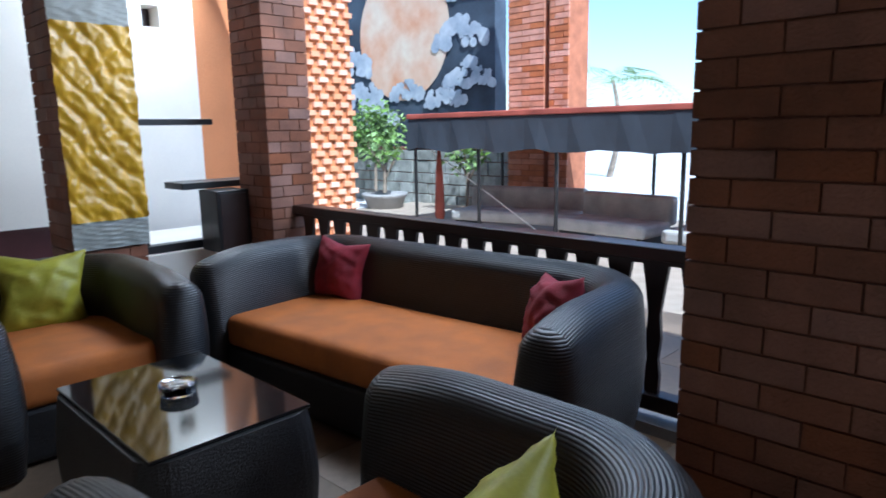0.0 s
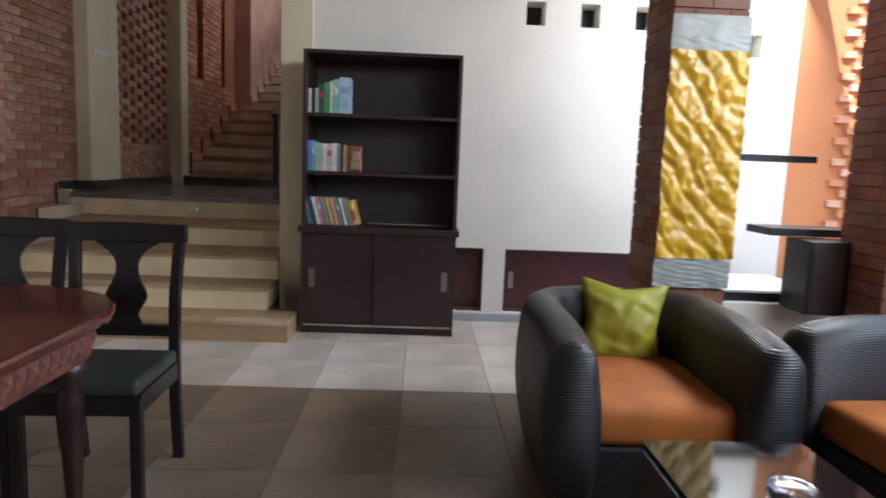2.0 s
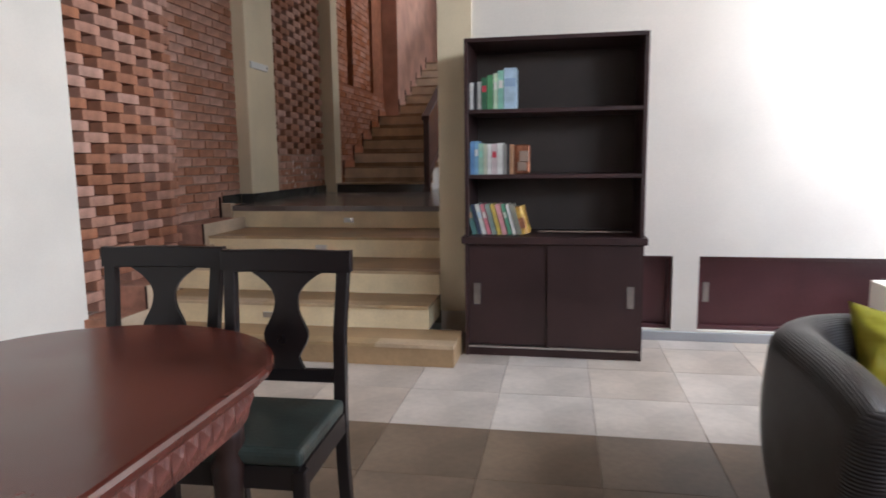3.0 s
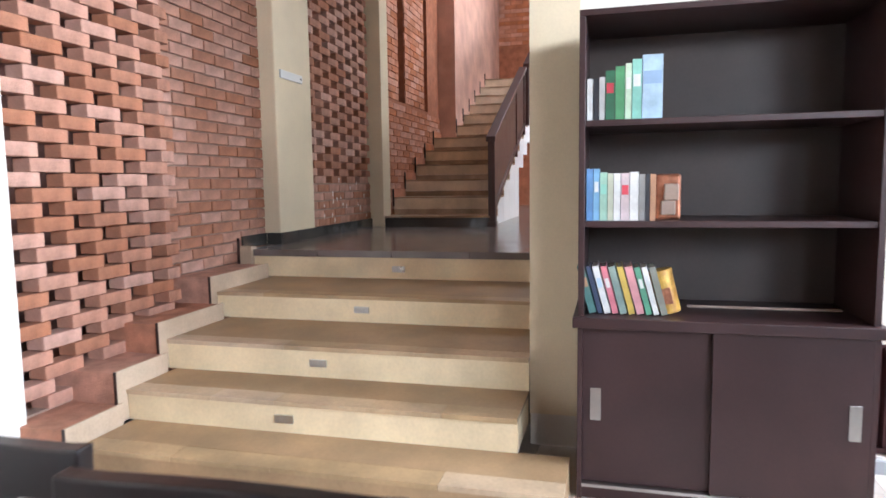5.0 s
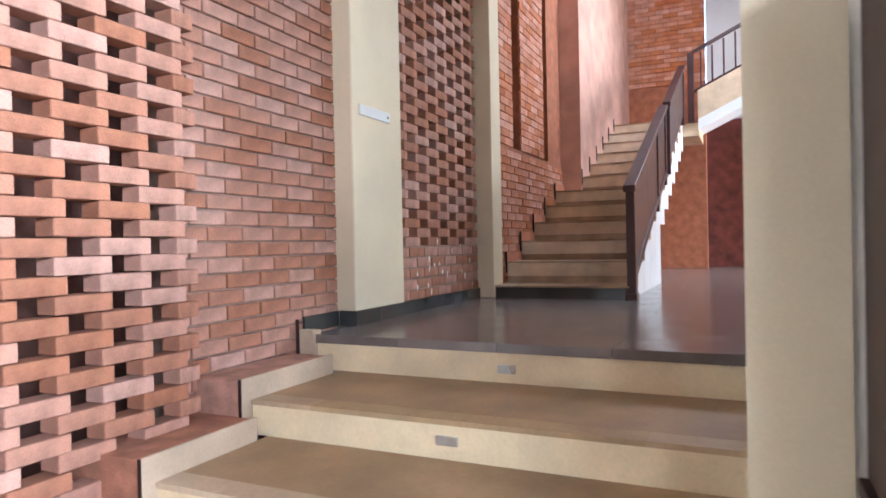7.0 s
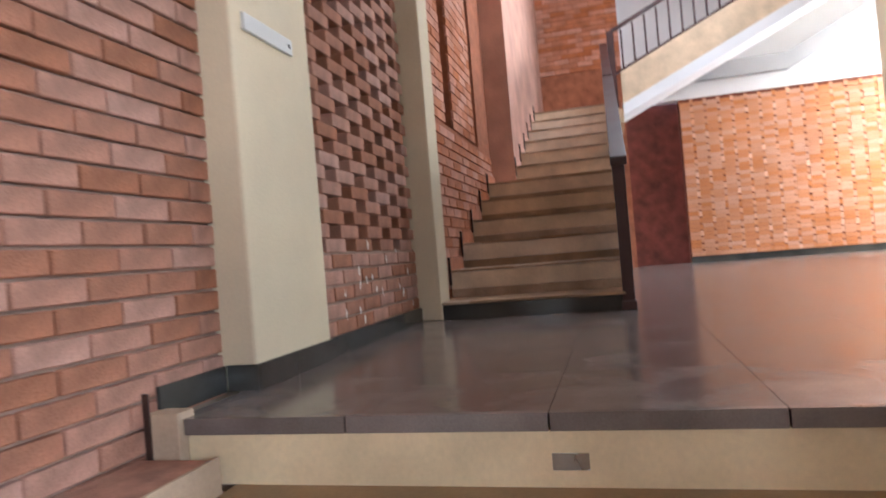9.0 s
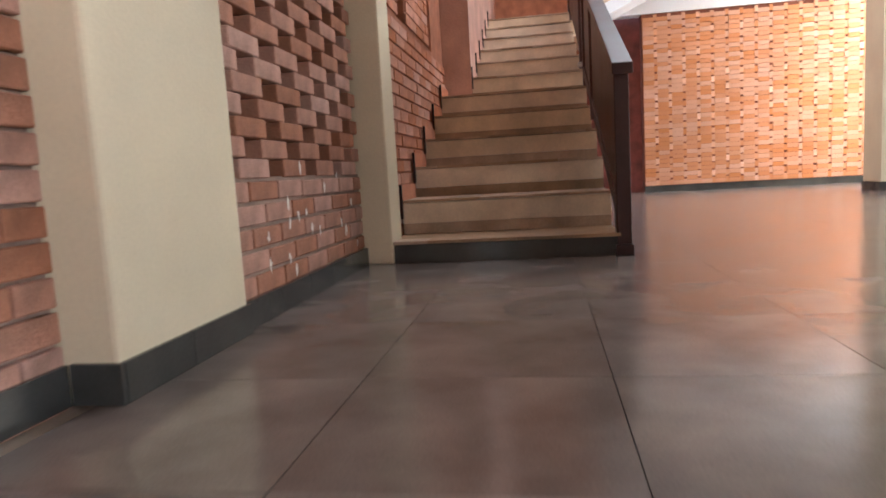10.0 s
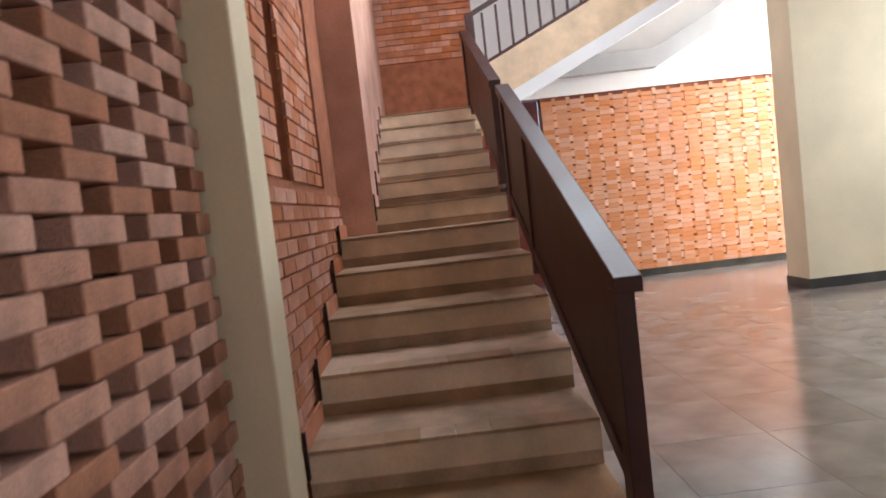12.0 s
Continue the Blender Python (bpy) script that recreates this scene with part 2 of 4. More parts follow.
def holed(axis, at, thick, u0, u1, v0, v1, holes):
    """A wall slab across axis ('x' or 'y') with rectangular holes (u0, u1, v0, v1)."""
    bm = bmesh.new()
    us = sorted({u0, u1, *[h[0] for h in holes], *[h[1] for h in holes]})
    for a, b in zip(us, us[1:]):
        mid = (a + b) / 2
        cut = sorted((h[2], h[3]) for h in holes if h[0] < mid < h[1])
        z = v0
        spans = []
        for c, d in cut:
            spans.append((z, c))
            z = d
        spans.append((z, v1))
        for c, d in spans:
            if d - c > 1e-4:
                if axis == "x":
                    box(bm, at - thick, at, a, b, c, d)
                else:
                    box(bm, a, b, at - thick, at, c, d)
    return bm


BRICK = {}


def brick_mesh(key, l, d, h, material):
    if key not in BRICK:
        bm = bmesh.new()
        box(bm, -l / 2, l / 2, -d / 2, d / 2, -h / 2, h / 2)
        BRICK[key] = mesh_of("brick", bm, material, 0.004, segments=1)
    return BRICK[key]


def lay_brick(parent, me, x, y, z, rz=0.0, sx=1.0, name="brick"):
    ob = new(name, me)
    ob.parent = parent
    ob.location = (x, y, z)
    ob.rotation_euler = (0, 0, rz)
    ob.scale = (sx, 1, 1)
    return ob


# ---------- the lounge's shell ----------
WX, LY, WY = -5.93, -3.43, -3.586   # front of the bookcase wall, face of the brick screen, face of the brick wall beside the steps
LAND = 0.85                    # the landing's height
JAMB = -1.10                   # edge of the bookcase wall at the steps
HIGH = 3.3

solid("floor", boxes((-9, 3.0, -3.7, 9.0, -0.12, -0.012)), M["grout"], "dark grout bed under the lounge floor tiles", "floor")
vents = [(0.79, 0.94, 2.37, 2.55), (1.22, 1.37, 2.37, 2.55), (1.65, 1.80, 2.37, 2.55), (2.08, 2.23, 2.37, 2.55), (2.53, 2.68, 2.20, 2.38)]
NICHE = [(0.05, 0.545, 0.075, 0.60), (0.72, 2.05, 0.075, 0.60)]
wall = solid("wall_west", holed("x", WX, 0.22, JAMB, 2.98, 0.0, HIGH, vents + NICHE), M["plaster"],
             "off-white plastered wall with small square vent holes", "wall")
# a dark board at the back of each vent stands for its inner shade
for y0, y1, z0, z1 in vents:
    part("vent_lining", boxes((WX - 0.215, WX - 0.20, y0 + 0.002, y1 - 0.002, z0 + 0.002, z1 - 0.002)), M["wood_dark"], wall)
solid("wall_jamb_face", boxes((WX + 0.002, WX + 0.02, JAMB - 0.001, -0.86, 0.17, HIGH)), M["cream"], "cream painted pier face beside the steps", "wall")
# unseen ceiling, dark brown so that less light bounces into the lounge
solid("ceiling", boxes((-6.2, 3.0, -4.2, 2.95, HIGH, HIGH + 0.15)), M["ceiling_dark"], "unseen ceiling over the lounge, kept dark to cut bounced light", "ceiling")
solid("wall_south", boxes((-5.06, 3.0, -4.2, LY + 0.05, 0, HIGH)), M["plaster"], "bright off-white plastered wall of the dining side", "wall")
# unseen wall added at the back, its dark colour cuts the bounce
solid("wall_east", holed("x", 3.0, 0.2, -3.7, 4.4, 0.0, HIGH, []), M["backing_dark"], "unseen wall behind the lounge, kept dark to cut bounced light", "wall")


# ---------- the steps up to the landing ----------
NOSE = [(-5.08, 0.14), (-5.45, 0.30), (-5.85, 0.47), (-6.50, 0.64)]
RISES = [0.14, 0.16, 0.17, 0.17]
EDGE = -7.26
LEFT = [-3.12, -3.15, -3.20, -3.29]
steps = thing("entrance_steps", pose(0, 0, 0), "five wide steps with yellow risers and brown treads", "steps")
STEP_L = -3.45
ends = [n[0] for n in NOSE] + [EDGE]
for i, (x, z) in enumerate(NOSE):
    right = -0.87 if i == 0 else JAMB + 0.0
    face = M["step_top"] if i == 0 else M["step_face"]
    part("riser", boxes((ends[i + 1] + 0.0, x - 0.012, LEFT[i], right, z - RISES[i], z - 0.022)), face, steps)
    part("tread", boxes((ends[i + 1] - 0.02, x - 0.132, LEFT[i], right, z - 0.022, z)), M["step_top"], steps)
    y = LEFT[i]
    while y < right - 0.01:
        e = y + random.choice((0.35, 0.5, 0.75))
        e = right if right - e < 0.2 else e
        part("edge_board", boxes((x - 0.128, x, y + 0.001, e - 0.001, z - 0.022, z + random.uniform(0.0, 0.0015))), M["step_strip"], steps, "tan board along the tread's edge")
        y = e
part("riser", boxes((EDGE - 0.06, EDGE - 0.015, STEP_L, JAMB, 0.64, LAND - 0.05)), M["step_face"], steps)
part("string_end", boxes((EDGE - 0.055, EDGE + 0.03, WY + 0.013, STEP_L - 0.002, 0.60, LAND + 0.025)), M["string"], steps, "cream upright tile closing the step", bevel=0.004)
part("joint", boxes((EDGE + 0.03, EDGE + 0.036, WY + 0.013, WY + 0.035, 0.60, LAND + 0.09)), M["wood_dark"], steps, "dark joint line")
for i, (x, z) in enumerate(NOSE):
    part("wall_base", boxes((ends[i + 1] + 0.06, x + 0.06, WY - 0.06, LEFT[i] - 0.016, 0 if i == 0 else z - RISES[i], z + 0.10)), M["brick"], steps, "red brick base at the side of the steps", bevel=0.004)
    part("skirting_tile", boxes((ends[i + 1] + 0.06, x + 0.062, LEFT[i] - 0.015, LEFT[i] - 0.001, z - RISES[i], z + 0.11)), M["string"], steps, "cream stepped skirting tile", bevel=0.002)
    part("joint", boxes((x + 0.062, x + 0.068, LEFT[i] - 0.016, LEFT[i] - 0.001, z - RISES[i] + 0.005, z + 0.11)), M["wood_dark"], steps, "dark joint line")
    if i:
        part("step_light", boxes((x - 0.012, x - 0.004, -2.3, -2.2, z - 0.11, z - 0.07)), M["steel"], steps, "small dull metal step light")
part("step_light", boxes((EDGE - 0.015, EDGE - 0.007, -2.3, -2.2, 0.69, 0.735)), M["steel"], steps, "small dull metal step light")

solid("floor_landing", boxes((-18.5, EDGE - 0.062, -3.7, 4.7, 0.6, LAND - 0.012)), M["grout"], "dark grout bed under the landing tiles", "floor")

# ---------- brick walls along the steps ----------
solid("column_1", boxes((-8.36, -7.684, -3.8, -3.436, LAND, 6.0)), M["cream"], "cream painted square column at the landing's edge", "column", bevel=0.012)
solid("column_2", boxes((-10.18, -9.92, -3.7, -3.302, LAND, 6.5)), M["cream"], "slim cream painted pilaster at the foot of the stairs", "column", bevel=0.01)
BL, BH = 0.245, 0.070
PIT = BH + 0.013


def lattice(name, x0, x1, z0, z1, solid_to, label, face):
    """A screen of bricks laid with gaps, every second row shifted; solid courses up to solid_to."""
    screen = thing(name, pose(0, 0, 0), label, "brick screen")
    me = brick_mesh("full", BL, 0.11, BH, M["brick"])
    row, z = 0, z0 + BH / 2
    while z < z1:
        if z < solid_to:
            step, off = BL + 0.012, 0.1285 * (row % 2)
        else:
            step, off = 0.385, 0.1925 * (row % 2)
        x = x0 + off
        while x < x1 + 0.06:
            a, b = max(x - BL / 2, x0), min(x + BL / 2, x1)
            if b - a > 0.03:
                lay_brick(screen, me, (a + b) / 2, face - 0.055, z + random.uniform(-0.002, 0.002), random.uniform(-0.012, 0.012), (b - a) / BL)
            x += step
        z += PIT - (0.009 if z > solid_to else 0.0)
        row += 1
    if solid_to > z0 + 0.1:
        part("mortar_bed", boxes((x0, x1, face - 0.10, face - 0.012, z0, solid_to)), M["mortar"], screen, "gray mortar between the lower bricks")
    return screen


# ---------- the stair hall ----------
RISE, GO, F2X, FOOT = 0.213, 0.482, -9.948, 0.122
SL, SR, SU = -3.345, -2.045, -3.10
stair = thing("staircase", pose(0, 0, 0), "long straight flight of sand-coloured tiled steps", "staircase")
part("kick_tile", boxes((F2X - 0.05, F2X - 0.012, SL - 0.03, SR, LAND, LAND + FOOT - 0.02)), M["skirting"], stair, "dark glossy tile course at the foot")
for k in range(12):
    x, z = F2X - GO * k, LAND + FOOT + RISE * k
    left = SL if k < 6 else SU
    if k:
        part("riser", boxes((x - 0.05, x, left, SR, z - RISE + 0.066, z - 0.02)), M["stair_face"], stair)
        part("riser_base", boxes((x - 0.05, x - 0.004, left, SR, z - RISE, z - RISE + 0.064)), M["stair_top"], stair, "brown tile course at the foot of the riser")
    part("tread", boxes((x - GO - 0.05, x - 0.14, left, SR, z - 0.02, z)), M["stair_top"], stair)
    y = left
    while y < SR - 0.02:
        e = min(SR, y + random.choice((0.16, 0.24, 0.34, 0.5)))
        if SR - e < 0.08:
            e = SR
        part("nosing_strip", boxes((x - 0.138, x + 0.008, y + 0.001, e - 0.001, z - 0.016, z + 0.0005)), M["stair_top"], stair)
        y = e
    if k:
        part("side_trim", boxes((x + 0.03, x + 0.046, left - 0.001, left + 0.014, z - RISE + 0.10, z + 0.10)), M["wood_dark"], stair, "dark upright trim at the wall")
        part("side_skirting", boxes((x - GO + 0.046, x + 0.03, left - 0.001, left + 0.011, z - 0.02, z + 0.10)), M["brick_orange"] if k < 6 else M["pink"], stair, "stepped plaster skirting at the wall")
# the closed white side under the lower steps, and the soffit of the rest
for k in range(12):
    low = LAND if k < 5 else LAND + FOOT + RISE * (k - 1) - 0.25
    part("carriage_step", boxes((F2X - GO * (k + 1) - 0.04, F2X - GO * k - 0.05, SL, SR - 0.012, low, LAND + FOOT + RISE * k - 0.021)), M["white"], stair, "white plastered side of the flight")
TOPX = F2X - GO * 11
solid("floor_upper", boxes((-16.95, TOPX - GO, -3.7, -1.8, 3.1, LAND + FOOT + RISE * 11)), M["stair_face"], "sand tiled upper landing", "floor")

# walls round the hall
solid("wall_stair", holed("y", SL - 0.03, 0.3, -16.9, -10.18, LAND, 6.5, [(-11.02, -10.74, 2.4, 5.2), (-12.15, -11.92, 2.4, 5.4)]), M["mortar_orange"], "orange brick wall along the stairs with tall dark slots", "wall")
# dark sheets behind the slots put their inner shade in as colour
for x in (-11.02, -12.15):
    part("slot_lining", boxes((x - 0.05, x + 0.35, -3.80, -3.74, 2.4, 5.5)), M["backing_dark"], bpy.data.objects["wall_stair"])
# brightly lit brick: the light on it is put into the pink colour
solid("wall_stair_upper", boxes((-16.9, F2X - GO * 6 + 0.06, SL - 0.03, SU, LAND, 6.5)), M["pink"], "brick wall beside the upper steps, its light put in as pale pink", "wall")
solid("wall_end", boxes((-17.1, -16.9, -3.75, -1.75, LAND, 6.5)), M["mortar_orange"], "orange brick wall at the head of the stairs", "wall")
solid("wall_far", boxes((-17.38, -17.18, -0.872, 4.6, 0.6, 3.60)), M["mortar_hole"], "orange brick wall across the hall", "wall")
solid("wall_far_upper", boxes((-17.38, -17.15, -1.74, 4.6, 3.60, 6.5)), M["white"], "white plastered wall above the brick", "wall")
# brick in the recess: the landing's shade is painted as dark maroon
solid("wall_recess", boxes((-17.7, -17.45, -2.3, -0.86, 0.6, 3.70)), M["brick_shaded"], "brick wall under the upper landing, its shade put in as maroon", "wall")
solid("wall_hall_pier", boxes((-15.05, -14.62, 1.393, 4.1, LAND, 6.5)), M["cream"], "cream plastered pier in the hall", "wall")
solid("wall_hall_back", boxes((-7.1, -6.15, JAMB, 4.6, 0.0, 6.5)), M["plaster"], "plastered wall between lounge and hall", "wall")
solid("wall_hall_side", boxes((-17.7, -6.15, 4.6, 4.8, 0.0, 6.5)), M["plaster"], "plastered side wall of the hall", "wall")
# unseen wall, closes the gap where sun would fall on the steps
solid("wall_over_steps", boxes((-6.3, -6.15, -4.2, JAMB, HIGH, 6.5)), M["plaster"], "unseen wall above the steps, added to keep the sun out", "wall")
# added to keep sky out of the screens' gaps; dark for their shade
solid("wall_south_hall", boxes((-16.5, -4.98, -4.2, -4.0, 0, 6.5)), M["backing_dark"], "added wall behind the brick screens, dark for the shade in their gaps", "wall")
solid("ceiling_hall", boxes((-17.7, -6.15, -4.2, 4.8, 6.5, 6.65)), M["white"], "white ceiling of the stair hall", "ceiling")

lat1 = lattice("brick_screen", -6.32, -5.06, 0.0, 3.3, 0.25, "pierced brick screen with a chequer of open gaps", LY)
lat2 = lattice("brick_screen", -9.92, -8.36, LAND + 0.10, 3.9, LAND + 0.52, "pierced brick screen beside the landing", -3.463)

for d in ((-14.62, -14.60, 1.393, 4.1), (-15.05, -14.60, 1.373, 1.393)):
    part("skirting", boxes((*d, LAND, LAND + 0.11)), M["skirting"], bpy.data.objects["wall_hall_pier"], "dark glossy tile skirting")
part("skirting", boxes((-17.18, -17.164, -0.872, 4.6, LAND, LAND + 0.10)), M["skirting"], bpy.data.objects["wall_far"], "dark glossy tile skirting")
# skirting tiles beside the landing
for x0, x1, y0, y1 in ((-7.668, EDGE - 0.03, WY + 0.014, WY + 0.029), (-7.683, -7.668, WY + 0.03, -3.421), (-7.985, -7.686, -3.436, -3.421), (-8.365, -7.99, -3.436, -3.421)):
    part("skirting_tile", boxes((x0, x1, y0, y1, LAND, LAND + 0.10)), M["skirting"], bpy.data.objects["column_1"], "dark glossy skirting tile", bevel=0.002)
for k in range(5):
    part("skirting_tile", boxes((-8.676 - 0.311 * k, -8.368 - 0.311 * k, -3.463, -3.445, LAND, LAND + 0.10)), M["skirting"], lat2, "dark glossy skirting tile", bevel=0.002)
trunking = thing("cable_trunking", pose(-7.96, -3.436, 2.29), "short white plastic strip fixed across the cream column", "wall fitting")
part("strip", boxes((-0.2, 0.2, 0.0, 0.018, -0.035, 0.035)), M["plate"], trunking, bevel=0.004)
part("screw", boxes((-0.175, -0.160, 0.018, 0.021, -0.008, 0.008)), M["wood_dark"], trunking)

# dark stair rail: newel, sloping cap, solid panel
rail = thing("stair_railing", pose(0, 0, 0), "dark wooden stair railing with a broad sloping cap", "railing")
RY = -2.022


def slope_bar(x0, x1, y0, y1, z0, z1, depth):
    """A bar from (x0, z0) to (x1, z1), depth below its top line."""
    bm = bmesh.new()
    vs = [bm.verts.new(p) for p in ((x0, y0, z0 - depth), (x0, y1, z0 - depth), (x1, y1, z1 - depth), (x1, y0, z1 - depth), (x0, y0, z0), (x0, y1, z0), (x1, y1, z1), (x1, y0, z1))]
    for f in ((0, 1, 2, 3), (4, 7, 6, 5), (0, 4, 5, 1), (3, 2, 6, 7), (0, 3, 7, 4), (1, 5, 6, 2)):
        bm.faces.new([vs[i] for i in f])
    return bm


SLP = RISE / GO
CX, CZ = -9.897, 1.859          # near end of the cap


def rail_z(x):
    return CZ + (CX - x) * SLP


part("newel_post", boxes((CX - 0.16, CX - 0.05, RY - 0.042, RY + 0.036, LAND, CZ - 0.05)), M["wood_rail"], rail, bevel=0.006)
part("foot", boxes((CX - 0.175, CX - 0.035, RY - 0.052, RY + 0.046, LAND, LAND + 0.06)), M["wood_rail"], rail, bevel=0.006)
part("cap", slope_bar(CX, -12.62, RY - 0.054, RY + 0.054, CZ, rail_z(-12.62), 0.06), M["wood_rail"], rail, "broad flat wooden cap", bevel=0.006)
part("panel", slope_bar(CX - 0.14, -12.58, RY - 0.02, RY + 0.02, rail_z(CX - 0.14) - 0.04, rail_z(-12.58) - 0.04, 0.80), M["wood_rail"], rail, "solid dark wooden panel")
part("bottom_rail", slope_bar(CX - 0.12, -12.6, RY - 0.034, RY + 0.034, rail_z(CX - 0.12) - 0.79, rail_z(-12.6) - 0.79, 0.09), M["wood_rail"], rail, bevel=0.004)
for x in (-11.75, -12.56):
    part("post", boxes((x - 0.045, x + 0.045, RY - 0.038, RY + 0.038, rail_z(x) - 0.98, rail_z(x) - 0.03)), M["wood_rail"], rail, bevel=0.005)
part("upper_cap", slope_bar(-13.0, -15.35, RY - 0.05, RY + 0.05, rail_z(-13.0) - 0.06, rail_z(-15.35) - 0.06, 0.06), M["wood_rail"], rail, bevel=0.005)
part("upper_panel", slope_bar(-13.05, -15.3, RY - 0.02, RY + 0.02, rail_z(-13.05) - 0.10, rail_z(-15.3) - 0.10, 0.76), M["wood_rail"], rail)
for x in (-13.05, -15.3):
    part("post", boxes((x - 0.045, x + 0.045, RY - 0.038, RY + 0.038, rail_z(x) - 1.02, rail_z(x) - 0.08)), M["wood_rail"], rail, bevel=0.005)
part("steel_shoe", boxes((-12.96, -12.82, RY - 0.06, RY - 0.02, 2.285, 2.315)), M["steel"], rail, "bright metal shoe at the post")

# the next flight, rising across the far end
upper = thing("upper_flight", pose(0, 0, 0), "upper flight with a tan string, dark balusters and a white soffit", "staircase")
US = 0.47


def cross_bar(x0, x1, y0, y1, z0, depth, slope=US):
    bm = bmesh.new()
    z1 = z0 + (y1 - y0) * slope
    vs = [bm.verts.new(p) for p in ((x0, y0, z0 - depth), (x1, y0, z0 - depth), (x1, y1, z1 - depth), (x0, y1, z1 - depth), (x0, y0, z0), (x1, y0, z0), (x1, y1, z1), (x0, y1, z1))]
    for f in ((0, 1, 2, 3), (4, 7, 6, 5), (0, 4, 5, 1), (3, 2, 6, 7), (0, 3, 7, 4), (1, 5, 6, 2)):
        bm.faces.new([vs[i] for i in f])
    return bm


UX, UY, UZ = -15.62, -1.80, 3.83
part("string", cross_bar(UX - 0.10, UX, UY, 3.6, UZ, 0.48), M["stair_face"], upper, "tan plastered side of the flight")
part("edge_band", cross_bar(UX - 0.12, UX + 0.02, UY, 3.6, UZ - 0.48, 0.17), M["white"], upper, "white lower edge")
part("soffit", cross_bar(-16.9, UX - 0.12, UY, 3.6, UZ - 0.40, 0.15), M["white"], upper, "white sloping soffit")
for k in range(14):
    part("tread", boxes((-16.88, UX - 0.03, UY + 0.1 + 0.37 * k, UY + 0.47 + 0.37 * k, UZ - 0.33 + 0.174 * k, UZ - 0.17 + 0.174 * k)), M["stair_face"], upper)
part("handrail", cross_bar(UX - 0.08, UX - 0.02, UY - 0.1, 3.6, UZ + 0.66, 0.055), M["wood_rail"], upper)
part("lower_rail", cross_bar(UX - 0.07, UX - 0.03, UY - 0.1, 3.6, UZ, 0.045), M["wood_rail"], upper)
for k in range(24):
    y = UY + 0.05 + 0.175 * k
    z = UZ - 0.04 + (y - UY) * US
    part("baluster", boxes((UX - 0.065, UX - 0.035, y - 0.014, y + 0.014, z, z + 0.66)), M["wood_rail"], upper)
part("post", boxes((UX - 0.10, UX, UY - 0.16, UY - 0.06, LAND + FOOT + RISE * 11, UZ + 0.64)), M["wood_rail"], upper, bevel=0.005)
# the grey of these two is their shade, put in as colour
part("rear_beam", boxes((-17.1, -16.95, -0.72, 0.8, 3.84, 4.1)), M["grey"], upper, "beam at the back, its shade put in as grey")
part("rear_string", cross_bar(-17.1, -16.95, 0.8, 3.6, 4.1, 0.26, 0.5), M["grey"], upper, "rear string, its shade put in as grey")


# ---------- brick pillars of the lounge ----------
def pillar(x0, x1, y0, y1, label, name="brick_pillar"):
    core = thing(name, pose(0, 0, 0), label, "pillar")
    part("core", boxes((x0 + 0.012, x1 - 0.012, y0 + 0.012, y1 - 0.012, 0, HIGH)), M["mortar_dark"], core, "dark mortar core")
    bm = bmesh.new()
    row, z = 0, 0.0
    while z < HIGH - 0.04:
        def span(a, b):
            cut = [a] + [a + (b - a) * f for f in (((0.5,) if row % 2 else (0.28, 0.74)) if b - a < 0.48 else ((0.18, 0.52, 0.86) if row % 2 else (0.35, 0.69)))] + [b]
            return zip(cut, cut[1:])
        j = random.uniform(-0.002, 0.002)
        for a, b in span(x0, x1):
            box(bm, a + 0.003, b - 0.003, y0, y0 + 0.02, z, z + 0.066)
            box(bm, a + 0.003, b - 0.003, y1 - 0.02, y1, z, z + 0.066)
        for a, b in span(y0, y1):
            box(bm, x1 - 0.02, x1 + j * 0.5, a + 0.003, b - 0.003, z, z + 0.066)
            box(bm, x0, x0 + 0.02, a + 0.003, b - 0.003, z, z + 0.066)
        z += 0.073
        row += 1
    tagged(part("brick_facing", bm, M["brick_pillar"], core, "close-jointed red-brown bricks"), kind="stuff")
    return core


pillar(-4.52, -4.10, 1.28, 1.68, "red-brown brick pillar wrapped in a gold cloth panel")
pillar(-4.35, -3.95, 2.45, 2.79, "red-brown brick pillar at the end of the balustrade")
pillar(-0.85, -0.25, 1.80, 2.32, "wide dark brick pillar beside the lounge seats")
solid("beam_verandah", boxes((-4.3, 3.0, 2.5, 2.8, 2.85, HIGH)), M["wood_dark"], "dark beam above the open side", "beam", bevel=0.005)

# gold cloth panel: puckered quilted satin with grey ends
def cloth(y0, y1, z0, z1, amp, seed, ny=40, nz=110):
    bm = bmesh.new()
    grid = []
    for i in range(nz + 1):
        row = []
        for j in range(ny + 1):
            u, v = j / ny, i / nz
            y, z = y0 + (y1 - y0) * u, z0 + (z1 - z0) * v
            wob = 0.55 * noise.noise((u * 2.2, v * 4.0, seed + 11))
            a = (u * 3.0 + v * 6.2 + wob) * math.pi
            b = (u * 2.4 - v * 5.6 + 1.4 * wob) * math.pi
            d = 1 - max(abs(math.cos(a)) ** 6, 0.55 * abs(math.cos(b)) ** 6)
            n = 1.3 * noise.noise((y * 7 + z * 5 + seed, z * 3 - y * 9, seed)) + 0.9 * noise.noise((y * 24 + z * 14, z * 18, seed + 3)) + 0.5 * noise.noise((y * 60 + z * 30, z * 28 - y * 20, seed + 7))
            row.append(bm.verts.new((-4.085 + amp * (0.8 * d + 0.48 * n), y + 0.004 * n, z)))
        grid.append(row)
    for i in range(nz):
        for j in range(ny):
            bm.faces.new((grid[i][j], grid[i][j + 1], grid[i + 1][j + 1], grid[i + 1][j]))
    return bm


banner = thing("cloth_banner", pose(0, 0, 0), "puckered gold satin banner with pale grey ends on the pillar", "banner")
